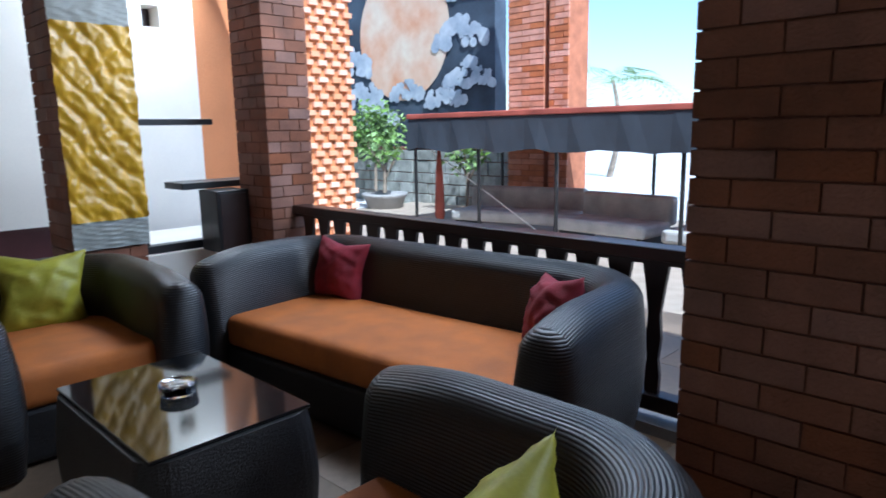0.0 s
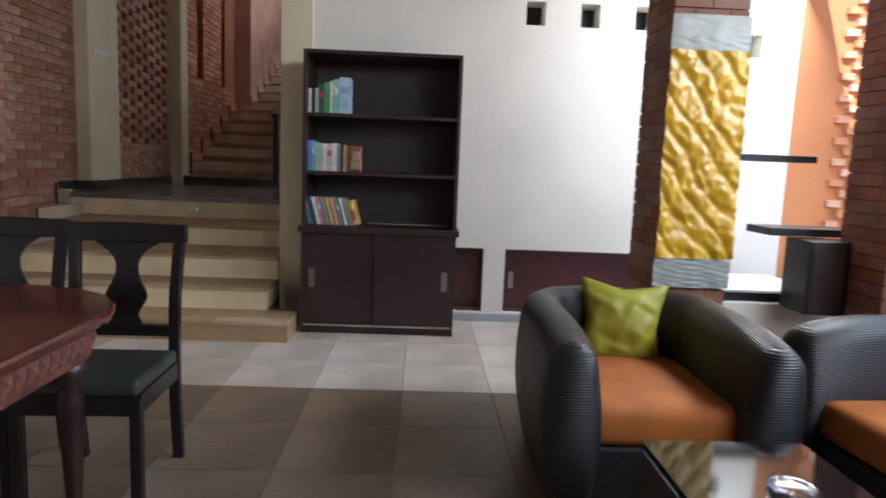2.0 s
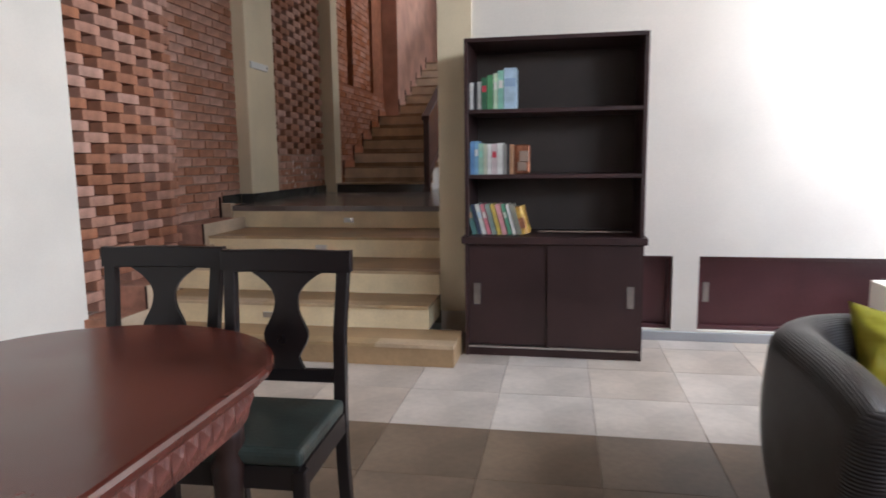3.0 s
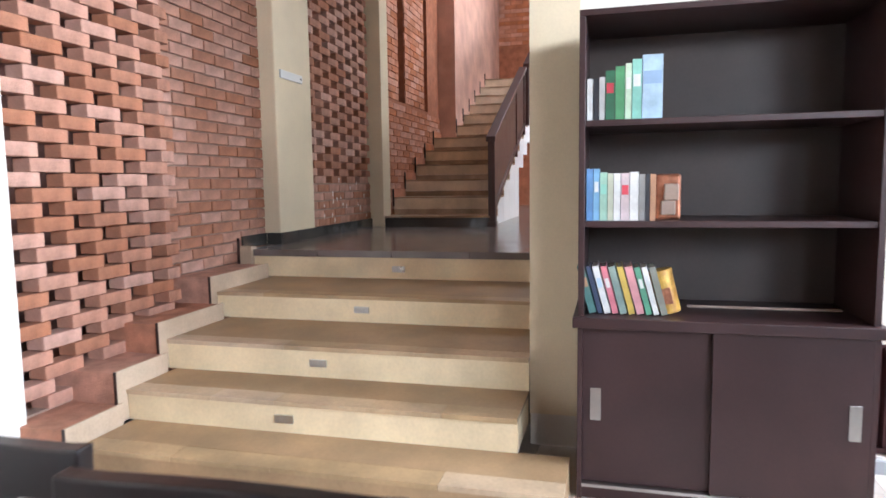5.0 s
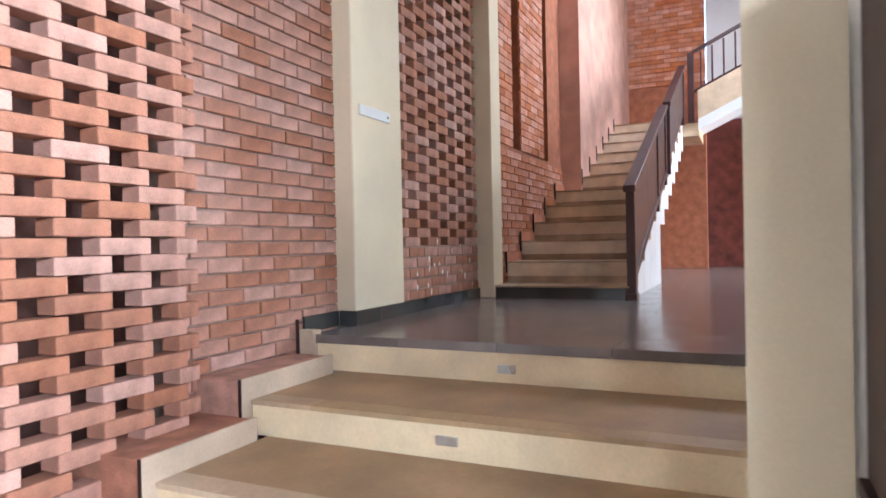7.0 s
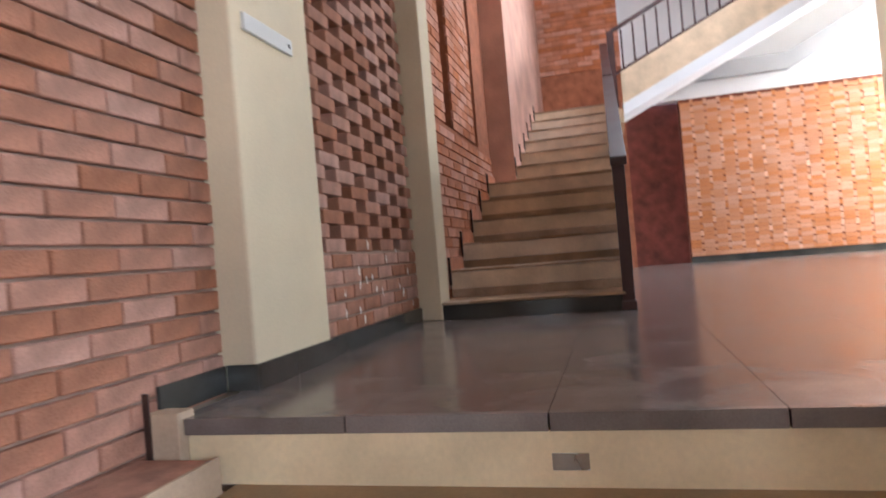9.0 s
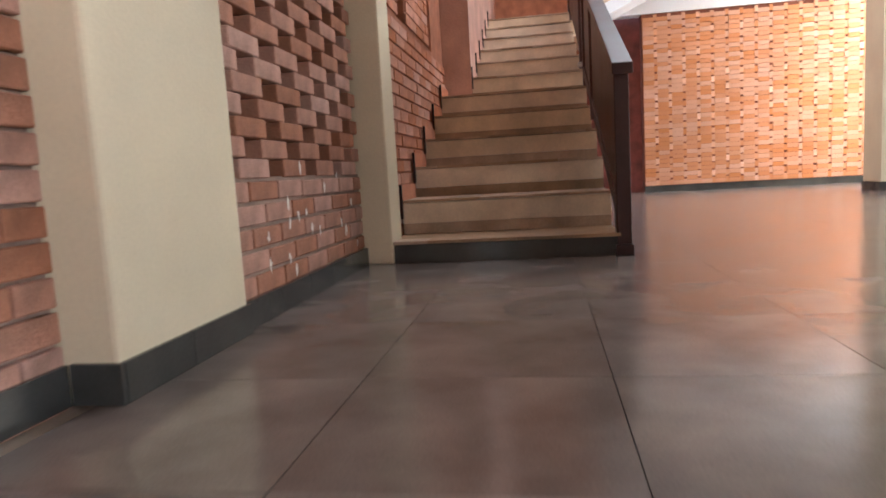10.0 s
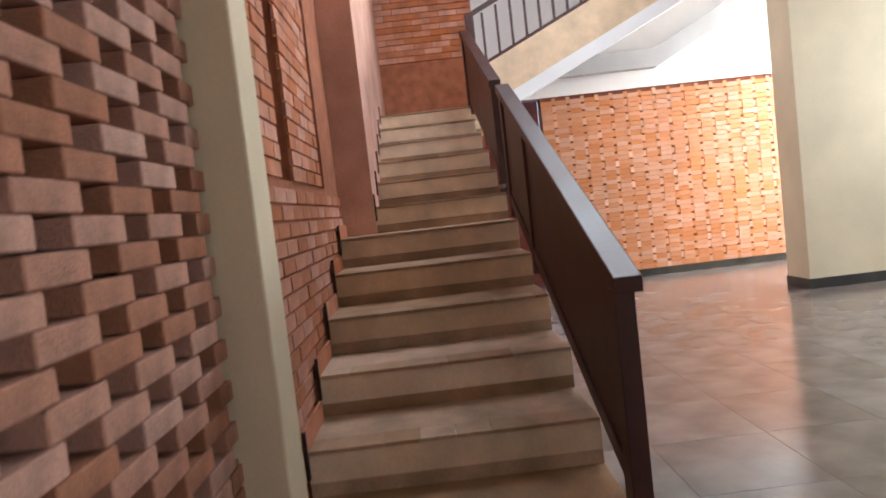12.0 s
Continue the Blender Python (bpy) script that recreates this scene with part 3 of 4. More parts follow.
part("gold_panel", cloth(1.275, 1.69, 0.82, 1.90, 0.020, 2.0), M["gold"], banner, "shiny quilted gold satin", smooth=True)
part("upper_band", cloth(1.275, 1.69, 1.90, 2.08, 0.006, 5.0, 20, 20), M["silver"], banner, "pale grey satin band", smooth=True)
part("lower_band", cloth(1.275, 1.69, 0.66, 0.82, 0.010, 8.0, 20, 20), M["silver"], banner, "crumpled silver-grey satin band", smooth=True)

# low ledge with a black display frame between the pillars
solid("wall_ledge", boxes((-5.70, -4.53, 1.70, 2.80, 0, 0.50)), M["plaster"], "low white ledge between the pillars", "ledge", bevel=0.01)
stand = thing("display_shelf", pose(-4.62, 0, 0.50), "black open display frame standing on the ledge", "shelf")
part("upright", boxes((-0.03, 0.03, 1.84, 1.89, 0, 0.86)), M["black"], stand, bevel=0.003)
part("top_shelf", boxes((-0.06, 0.10, 1.84, 2.37, 0.86, 0.90)), M["black"], stand, bevel=0.003)
part("middle_shelf", boxes((-0.06, 0.22, 2.06, 2.62, 0.43, 0.475)), M["black"], stand, bevel=0.003)
part("bottom_rail", boxes((-0.04, 0.04, 1.84, 2.62, 0.0, 0.055)), M["black"], stand, bevel=0.003)
speaker = thing("loudspeaker", pose(-4.36, 2.33, 0.50), "black box loudspeaker beside the brick pillar", "loudspeaker")
part("cabinet", boxes((-0.13, 0.13, -0.12, 0.115, 0, 0.42)), M["black"], speaker, bevel=0.008)
part("grille", boxes((0.131, 0.137, -0.10, 0.095, 0.02, 0.40)), M["wood_dark"], speaker)


# ---------- tub seats ----------
def tub(parent, half, deep, radius, top, thick, name="shell"):
    """A wicker tub: a rounded wall swept round three sides. Open towards -y."""
    path = []
    y_front, y_back = -deep / 2, deep / 2
    steps_a = 10
    path += [(-half, y_front + (y_back - radius - y_front) * i / steps_a) for i in range(steps_a)]
    path += [(-half + radius - radius * math.cos(a), y_back - radius + radius * math.sin(a)) for a in [math.pi / 2 * i / 14 for i in range(15)]]
    n = 12
    path += [(-half + radius + (2 * half - 2 * radius) * i / n, y_back) for i in range(1, n)]
    path += [(-x, y) for x, y in reversed(path[:25])]
    prof = []
    for i in range(9):
        z = 0.02 + (top - 0.02 - thick / 2) * i / 8
        prof.append((0.0 - 0.045 * (1 - i / 8) ** 1.6 + 0.025 * math.sin(math.pi * i / 8), z))
    for i in range(1, 10):
        a = math.pi * i / 10
        prof.append((-thick / 2 + thick / 2 * math.cos(a), top - thick / 2 + thick / 2 * math.sin(a)))
    for i in range(7):
        prof.append((-thick - 0.03 * math.sin(math.pi * i / 6), top - thick / 2 - (top - thick / 2 - 0.02) * i / 6))
    bm = bmesh.new()
    uv = bm.loops.layers.uv.new("strand")
    rows = []
    ln = len(path)
    for k, (x, y) in enumerate(path):
        a, b = path[max(0, k - 1)], path[min(ln - 1, k + 1)]
        tx, ty = b[0] - a[0], b[1] - a[1]
        m = math.hypot(tx, ty)
        ox, oy = -ty / m, tx / m
        end = min(k, ln - 1 - k)
        drop = 0.06 * max(0, 1 - end / 6) ** 2
        row = []
        for d, z in prof:
            zz = z - drop * max(0, (z - 0.2)) / top
            row.append(bm.verts.new((x + ox * d, y + oy * d, zz)))
        rows.append(row)
    lens = [0]
    for p, q in zip(prof, prof[1:]):
        lens.append(lens[-1] + math.hypot(q[0] - p[0], q[1] - p[1]))
    for k in range(ln - 1):
        for i in range(len(prof) - 1):
            f = bm.faces.new((rows[k][i], rows[k + 1][i], rows[k + 1][i + 1], rows[k][i + 1]))
            for lp, (kk, ii) in zip(f.loops, ((k, i), (k + 1, i), (k + 1, i + 1), (k, i + 1))):
                lp[uv].uv = (kk * 0.05, lens[ii])
    for row in (rows[0], rows[-1]):
        c = sum((v.co for v in row), Vector()) / len(row)
        ring = row
        n = len(row)
        for inset, out in ((0.93, 0.028), (0.78, 0.05), (0.5, 0.064)):
            inner = [bm.verts.new(Vector((c.x + (v.co.x - c.x) * inset, v.co.y - out, v.co.z + (c.z - v.co.z) * (1 - inset) * 0.55 * (v.co.z > 0.1)))) for v in row]
            for i in range(n):
                f = bm.faces.new((ring[i], ring[(i + 1) % n], inner[(i + 1) % n], inner[i]))
                for lp in f.loops:
                    lp[uv].uv = (0, lp.vert.co.z)
            ring = inner
        f = bm.faces.new(ring)
        for lp in f.loops:
            lp[uv].uv = (0, lp.vert.co.z)
    bmesh.ops.recalc_face_normals(bm, faces=bm.faces[:])
    return part(name, bm, M["wicker"], parent, "dark rounded wicker shell with fine strands", smooth=True)


def pillow(name, m, size, label, material, puff=0.12, n=26):
    bm = bmesh.new()
    for side in (1, -1):
        grid = []
        for i in range(n + 1):
            row = []
            for j in range(n + 1):
                u, v = 2 * i / n - 1, 2 * j / n - 1
                pin = 1 - 0.22 * (1 - abs(u)) * abs(v) ** 3 - 0.0
                pin2 = 1 - 0.22 * (1 - abs(v)) * abs(u) ** 3
                h = puff * ((1 - u * u) * (1 - v * v)) ** 0.55
                h *= 1 + 0.25 * noise.noise((u * 3, v * 3, side * 4 + size))
                h += (0.014 * noise.noise((u * 3 + v * 8, v * 0.8 - u * 0.6, 2.0 + size)) + 0.006 * noise.noise((u * 12 - v * 4, v * 5, 6.0))) * min(1, 3 * (1 - max(abs(u), abs(v))))
                row.append(bm.verts.new((u * size / 2 * pin2, v * size / 2 * pin, side * h * 0.75)))
            grid.append(row)
        for i in range(n):
            for j in range(n):
                bm.faces.new((grid[i][j], grid[i + 1][j], grid[i + 1][j + 1], grid[i][j + 1]))
    bmesh.ops.remove_doubles(bm, verts=bm.verts, dist=0.0008)
    ob = new(name)
    ob.matrix_world = m
    tagged(ob, label, "cushion")
    part("cover", bm, material, ob, smooth=True)
    return ob


def seat_pad(parent, half, deep, y0, z0, z1, name="seat_cushion"):
    bm = bmesh.new()
    box(bm, -half, half, y0, y0 + deep, z0, z1)
    bmesh.ops.bevel(bm, geom=list(bm.edges), offset=0.045, segments=4, affect="EDGES", profile=0.5)
    bmesh.ops.subdivide_edges(bm, edges=[e for e in bm.edges if e.calc_length() > 0.2], cuts=10, use_grid_fill=True)
    for v in bm.verts:
        k = max(0, 1 - (v.co.x / half) ** 2) * max(0, 1 - ((v.co.y - y0 - deep / 2) / (deep / 2)) ** 2)
        if v.co.z > (z0 + z1) / 2:
            v.co.z += 0.018 * k + 0.004 * noise.noise(v.co * 7)
    return part(name, bm, M["orange"], parent, "orange cloth seat cushion", smooth=True)


def tub_chair(m, label, half=0.56):
    ch = thing("tub_armchair", m, label, "armchair", "tub seats round the glass table")
    tub(ch, half, 0.98, min(0.42, half - 0.10), 0.70, 0.19)
    seat_pad(ch, half - 0.175, 0.74, -0.46, 0.24, 0.40)
    bm = boxes((-half + 0.09, half - 0.09, -0.44, 0.30, 0.015, 0.24))
    part("seat_base", bm, M["wicker_plain"], ch, bevel=0.02)
    return ch


tub_chair(pose(-3.42, 0.965, 0, 0, 0, 90), "dark wicker tub armchair with an orange seat before the gold banner", 0.475)
tub_chair(pose(-0.93, 0.86, 0, 0, 0, -90), "dark wicker tub armchair facing the glass table", 0.50)
sofa = thing("tub_sofa", pose(-2.285, 2.13, 0, 0, 0, 5), "long dark wicker tub sofa with an orange seat", "sofa", "tub seats round the glass table")
tub(sofa, 1.07, 0.88, 0.40, 0.72, 0.19)
seat_pad(sofa, 0.89, 0.66, -0.42, 0.24, 0.40)
part("seat_base", boxes((-0.97, 0.97, -0.42, 0.30, 0.02, 0.24)), M["wicker_plain"], sofa, bevel=0.02)
pillow("cushion", pose(-3.68, 0.99, 0.545, 76, 4, 84), 0.42, "lime green satin cushion leaning in the armchair", M["lime"])
pillow("cushion", pose(-0.80, 0.90, 0.51, 70, 14, -80), 0.43, "crumpled lime green satin cushion against the wicker back", M["lime"])
pillow("cushion", pose(-2.99, 2.27, 0.545, 78, 5, 12), 0.35, "crimson cloth cushion on the sofa", M["crimson"])
pillow("cushion", pose(-1.60, 2.28, 0.54, 70, -8, -30), 0.36, "crimson cloth cushion against the sofa's arm", M["crimson"])

# coffee table
ct = thing("coffee_table", pose(-2.18, 0.98, 0), "dark wicker coffee table with a black glass top", "coffee table")
bm = boxes((-0.40, 0.40, -0.27, 0.27, 0.01, 0.435))
bmesh.ops.bevel(bm, geom=[e for e in bm.edges if abs(e.verts[0].co.z - e.verts[1].co.z) > 0.1], offset=0.09, segments=5, affect="EDGES", profile=0.5)
bmesh.ops.subdivide_edges(bm, edges=[e for e in bm.edges if abs(e.verts[0].co.z - e.verts[1].co.z) > 0.1], cuts=6)
for v in bm.verts:
    s = 1 + 0.07 * math.sin(math.pi * min(1, max(0, v.co.z / 0.435)))
    v.co.x *= s
    v.co.y *= s
part("body", bm, M["wicker_plain"], ct, smooth=False)
part("glass_top", boxes((-0.385, 0.385, -0.255, 0.255, 0.4355, 0.448)), M["black_glass"], ct, "black reflecting glass top", bevel=0.003)


def lathe(profile, n=24):
    bm = bmesh.new()
    rings = [[bm.verts.new((r * math.cos(2 * math.pi * i / n), r * math.sin(2 * math.pi * i / n), z)) for i in range(n)] for r, z in profile]
    for a, b in zip(rings, rings[1:]):
        for i in range(n):
            bm.faces.new((a[i], a[(i + 1) % n], b[(i + 1) % n], b[i]))
    bm.faces.new(rings[0][::-1])
    bm.faces.new(rings[-1])
    return bm


ash = thing("ashtray", pose(-2.20, 0.99, 0.448), "round clear glass ashtray on the table", "ashtray")
part("bowl", lathe([(0.045, 0), (0.058, 0.004), (0.062, 0.035), (0.060, 0.038), (0.050, 0.036), (0.046, 0.010), (0.02, 0.008)]), M["clear"], ash, smooth=True)
part("notched_rim", lathe([(0.050, 0.036), (0.060, 0.0385), (0.062, 0.041), (0.056, 0.043), (0.050, 0.040)]), M["clear"], ash, smooth=True)

# ---------- balustrade ----------
bal = thing("balustrade", pose(-3.95, 2.66, 0), "dark wooden balustrade with tapering flat balusters", "balustrade")
part("handrail", boxes((0, 6.9, -0.055, 0.055, 0.755, 0.81)), M["wood_dark"], bal, bevel=0.006)
part("sub_rail", boxes((0, 6.9, -0.03, 0.03, 0.735, 0.755)), M["wood_dark"], bal)
part("bottom_rail", boxes((0, 6.9, -0.04, 0.04, 0.10, 0.17)), M["wood_dark"], bal, bevel=0.004)
part("plinth", boxes((0, 6.9, -0.06, 0.06, 0.0, 0.05)), M["concrete"], bal)
for i in range(7):
    part("foot", boxes((0.1 + i * 1.1, 0.18 + i * 1.1, -0.035, 0.035, 0.05, 0.10)), M["wood_dark"], bal)


def baluster_mesh():
    bm = bmesh.new()
    outline = [(0.030, 0.17), (0.034, 0.25), (0.024, 0.32), (0.034, 0.42), (0.026, 0.52), (0.034, 0.58), (0.045, 0.66), (0.058, 0.735)]
    pts = [(w, z) for w, z in outline] + [(-w, z) for w, z in reversed(outline)]
    f = [bm.verts.new((x, -0.011, z)) for x, z in pts]
    b = [bm.verts.new((x, 0.011, z)) for x, z in pts]
    bm.faces.new(f)
    bm.faces.new(b[::-1])
    for i in range(len(pts)):
        j = (i + 1) % len(pts)
        bm.faces.new((f[i], b[i], b[j], f[j]))
    return mesh_of("baluster", bm, M["wood_dark"])


BAL = baluster_mesh()
for i in range(41):
    lay_brick(bal, BAL, 0.12 + 0.166 * i, 0, 0, name="baluster")


# ---------- bookcase ----------
BX, BY = -5.385, -0.277
bk = thing("bookcase", pose(BX, BY, 0), "tall dark brown bookcase with open shelves over sliding doors", "bookcase")
W2 = 0.56
part("side_panel", boxes((-0.50, -0.01, -W2, -W2 + 0.025, 0.79, 2.005)), M["wood_shelf"], bk, bevel=0.002)
part("side_panel", boxes((-0.50, -0.01, W2 - 0.025, W2, 0.79, 2.005)), M["wood_shelf"], bk, bevel=0.002)
part("top_panel", boxes((-0.50, -0.005, -W2, W2, 2.005, 2.03)), M["wood_shelf"], bk, bevel=0.002)
part("back_panel", boxes((-0.50, -0.485, -W2 + 0.025, W2 - 0.025, 0.79, 2.005)), M["wood_back"], bk, "greyish brown back board")
for z in (1.185, 1.595):
    part("shelf", boxes((-0.485, -0.02, -W2 + 0.025, W2 - 0.025, z - 0.025, z)), M["wood_shelf"], bk, bevel=0.002)
part("ledge", boxes((-0.50, 0.03, -W2 - 0.02, W2 + 0.02, 0.745, 0.79)), M["wood_shelf"], bk, bevel=0.004)
part("cabinet_side", boxes((-0.50, 0.0, -W2, -W2 + 0.02, 0.0, 0.745)), M["wood_shelf"], bk)
part("cabinet_side", boxes((-0.50, 0.0, W2 - 0.02, W2, 0.0, 0.745)), M["wood_shelf"], bk)
part("cabinet_back", boxes((-0.50, -0.48, -W2 + 0.02, W2 - 0.02, 0.06, 0.745)), M["wood_shelf"], bk)
part("plinth", boxes((-0.48, -0.012, -W2 + 0.02, W2 - 0.02, 0.0, 0.055)), M["wood_shelf"], bk)
part("track", boxes((-0.07, 0.004, -W2 + 0.02, W2 - 0.02, 0.055, 0.068)), M["steel"], bk, "thin bright metal door track")
part("shelf_strip", boxes((-0.30, -0.285, -0.10, W2 - 0.05, 0.79, 0.80)), M["wood_pale"], bk, "pale loose wooden strip")
for y0, y1, x, hy in ((-W2 + 0.02, 0.0, -0.045, -0.485), (-0.03, W2 - 0.02, -0.018, 0.485)):
    dr = part("sliding_door", boxes((x, x + 0.018, y0, y1, 0.07, 0.74)), M["wood_shelf"], bk, bevel=0.002)
    part("handle", boxes((x + 0.018, x + 0.022, hy - 0.022, hy + 0.022, 0.34, 0.48)), M["steel"], dr, "recessed brushed metal pull", bevel=0.002)


def book(y, z, t, h, d, colour, label, lean=0.0, band=None):
    b = thing("book", pose(BX - 0.06 - d / 2, BY + y, z, lean, 0, 0), label, "book", "books in the bookcase")
    cover = M.setdefault("book_%.2f_%.2f_%.2f" % colour, mat("book_cover", colour, 0.5, scale=14, vary=0.12, fine=70, bump=0.03))
    part("cover", boxes((-d / 2, d / 2, 0, 0.003, 0, h), (-d / 2, d / 2, t - 0.003, t, 0, h), (d / 2 - 0.003, d / 2, 0.003, t - 0.003, 0, h)), cover, b)
    part("page_block", boxes((-d / 2 + 0.004, d / 2 - 0.003, 0.003, t - 0.003, 0.004, h - 0.004)), M["paper"], b)
    if band:
        bandm = M.setdefault("band_%.2f_%.2f_%.2f" % band, mat("book_band", band, 0.5, scale=10, vary=0.06, bump=0.0))
        part("spine_label", boxes((d / 2, d / 2 + 0.0008, 0.004, t - 0.004, h * 0.55, h * 0.75)), bandm, b)
    return b


WHT, GRN, DGR, TEA, BLU, LBL, RED, PNK, BLK, YEL, TAN = (0.72, 0.72, 0.68), (0.10, 0.30, 0.13), (0.04, 0.14, 0.07), (0.28, 0.58, 0.46), (0.15, 0.30, 0.55), (0.45, 0.60, 0.72), (0.5, 0.05, 0.07), (0.65, 0.32, 0.33), (0.03, 0.03, 0.035), (0.62, 0.45, 0.10), (0.45, 0.25, 0.14)
y = -0.53
for t, h, c, lb, bd in ((0.022, 0.17, WHT, "slim white paperback book", None), (0.020, 0.17, BLK, "slim black paperback book", None), (0.022, 0.175, (0.5, 0.5, 0.48), "slim grey paperback book", None),
                        (0.036, 0.20, DGR, "dark green hardback book with a red mark", RED), (0.036, 0.215, GRN, "green hardback book on the shelf", None), (0.024, 0.225, (0.55, 0.70, 0.5), "pale green paperback book", WHT),
                        (0.036, 0.24, TEA, "mint green hardback book on the shelf", WHT), (0.078, 0.255, LBL, "thick pale blue book on the shelf", (0.3, 0.42, 0.6))):
    book(y, 1.595, t, h, 0.17, c, lb, 0, bd)
    y += t + 0.003
y = -0.53
for t, h, c, lb, bd in ((0.026, 0.215, BLU, "blue hardback book on the shelf", None), (0.024, 0.215, (0.22, 0.42, 0.62), "mid blue hardback book", WHT), (0.03, 0.20, (0.35, 0.55, 0.42), "pale green book on the shelf", TEA), (0.022, 0.195, (0.5, 0.52, 0.38), "faded olive paperback book", None),
                        (0.026, 0.195, WHT, "white paperback book on the shelf", None), (0.034, 0.195, (0.6, 0.5, 0.5), "red and white book on the shelf", RED), (0.034, 0.20, WHT, "thick white hardback book", None), (0.024, 0.19, (0.28, 0.27, 0.25), "dark grey paperback book", None), (0.016, 0.19, BLK, "thin black paperback book", None), (0.022, 0.19, TAN, "thin rusty brown paperback book", None)):
    book(y, 1.185, t, h, 0.17, c, lb, 0, bd)
    y += t + 0.002
sc = thing("copper_ornament", pose(BX - 0.16, BY - 0.20, 1.185), "small copper relief ornament between the books", "ornament")
part("slab", boxes((-0.03, 0.03, -0.05, 0.05, 0, 0.19)), M["copper"], sc, bevel=0.012)
part("raised_figure", boxes((0.03, 0.042, -0.032, 0.028, 0.02, 0.08), (0.03, 0.046, -0.02, 0.04, 0.08, 0.15)), M["wood_pale"], sc, "paler raised relief", bevel=0.006)
y = -0.515
for t, c, lb, bd in ((0.03, (0.10, 0.22, 0.2), "dark teal leaning book", TAN), (0.018, (0.05, 0.07, 0.12), "navy leaning paperback book", None), (0.026, WHT, "white leaning paperback book", LBL), (0.024, (0.6, 0.2, 0.24), "pink and white leaning book", WHT), (0.028, (0.25, 0.32, 0.28), "grey green leaning book", None),
                     (0.024, YEL, "mustard yellow leaning book", None), (0.03, PNK, "salmon pink leaning book", None), (0.022, (0.12, 0.32, 0.2), "green leaning paperback book", WHT), (0.022, WHT, "white leaning paperback book", None), (0.026, (0.25, 0.25, 0.2), "olive grey leaning book", None)):
    book(y, 0.792, t, 0.205, 0.16, c, lb, 15, bd)
    y += t + 0.0075
tin = thing("storage_tin", pose(BX - 0.14, BY - 0.185, 0.795, 14, 0, 0), "yellow printed tin leaning on the books", "tin")
part("can", lathe([(0.045, 0), (0.047, 0.004), (0.047, 0.165), (0.044, 0.172)]), M["yellow_tin"], tin, smooth=False)
part("lid", lathe([(0.049, 0.165), (0.049, 0.182), (0.046, 0.185)]), M["yellow_tin"], tin)
part("picture", boxes((0.040, 0.0475, -0.022, 0.022, 0.04, 0.11)), M["copper"], tin, "orange printed picture", bevel=0.002)

# built-in cabinets below the wall
for y0, y1, hs in ((0.05, 0.545, None), (0.72, 2.05, (0.75,))):
    cb = thing("wall_cabinet", pose(WX - 0.10, 0, 0.076), "low plum-brown cabinet built into the wall", "cabinet", "low wall cabinets")
    part("door_panel", boxes((0.0, 0.02, y0 + 0.03, y1 - 0.03, 0.028, 0.494)), M["plum"], cb, bevel=0.002)
    part("frame_top", boxes((-0.02, 0.06, y0 + 0.002, y1 - 0.002, 0.495, 0.522)), M["plum"], cb, bevel=0.002)
    part("frame_bottom", boxes((-0.02, 0.06, y0 + 0.002, y1 - 0.002, 0.0, 0.027)), M["plum"], cb, bevel=0.002)
    part("frame_side", boxes((-0.02, 0.06, y0 + 0.002, y0 + 0.028, 0.028, 0.494)), M["plum"], cb)
    part("frame_side", boxes((-0.02, 0.06, y1 - 0.028, y1 - 0.002, 0.028, 0.494)), M["plum"], cb)
    for h in hs or ():
        part("handle", boxes((0.02, 0.026, h + 0.015, h + 0.055, 0.19, 0.33)), M["steel"], cb, "brushed metal pull", bevel=0.002)
solid("baseboard", boxes((WX + 0.001, WX + 0.022, 0.30, 2.98, 0.0, 0.065)), M["grey"], "grey painted baseboard under the cabinets", "baseboard", bevel=0.004)

# ---------- dining set ----------
dt = thing("dining_table", pose(-2.29, -1.45, 0), "polished mahogany dining table with rounded ends and a carved apron", "dining table")


def oval(inset, n=22):
    """Outline of the table: straight sides and half-elliptic ends, moved inwards by inset."""
    pts = []
    for side in (1, -1):
        for i in range(n + 1):
            a = -math.pi / 2 + math.pi * i / n
            pts.append((side * (0.39 + (0.45 - inset) * math.cos(a)), side * (0.49 - inset) * math.sin(a)))
    return pts


def oval_slab(levels):
    """Rings of the outline, each (inset, z), joined and closed."""
    bm = bmesh.new()
    rings = [[bm.verts.new((x, y, z)) for x, y in oval(d)] for d, z in levels]
    m = len(rings[0])
    for p, q in zip(rings, rings[1:]):
        for i in range(m):
            bm.faces.new((p[i], p[(i + 1) % m], q[(i + 1) % m], q[i]))
    bm.faces.new(rings[0][::-1])
    bm.faces.new(rings[-1])
    return bm


part("tabletop", oval_slab([(0.012, 0.728), (0.002, 0.734), (0.0, 0.748), (0.006, 0.757), (0.016, 0.76)]), M["wood_table"], dt, "glossy red-brown top")
part("moulding", oval_slab([(0.05, 0.700), (0.032, 0.706), (0.028, 0.720), (0.02, 0.7279)]), M["wood_table"], dt, "stepped moulding under the top")
part("apron", oval_slab([(0.085, 0.592), (0.075, 0.600), (0.072, 0.640), (0.070, 0.6999)]), M["wood_carved"], dt, "carved wooden apron")
ring = oval(0.071, 30)
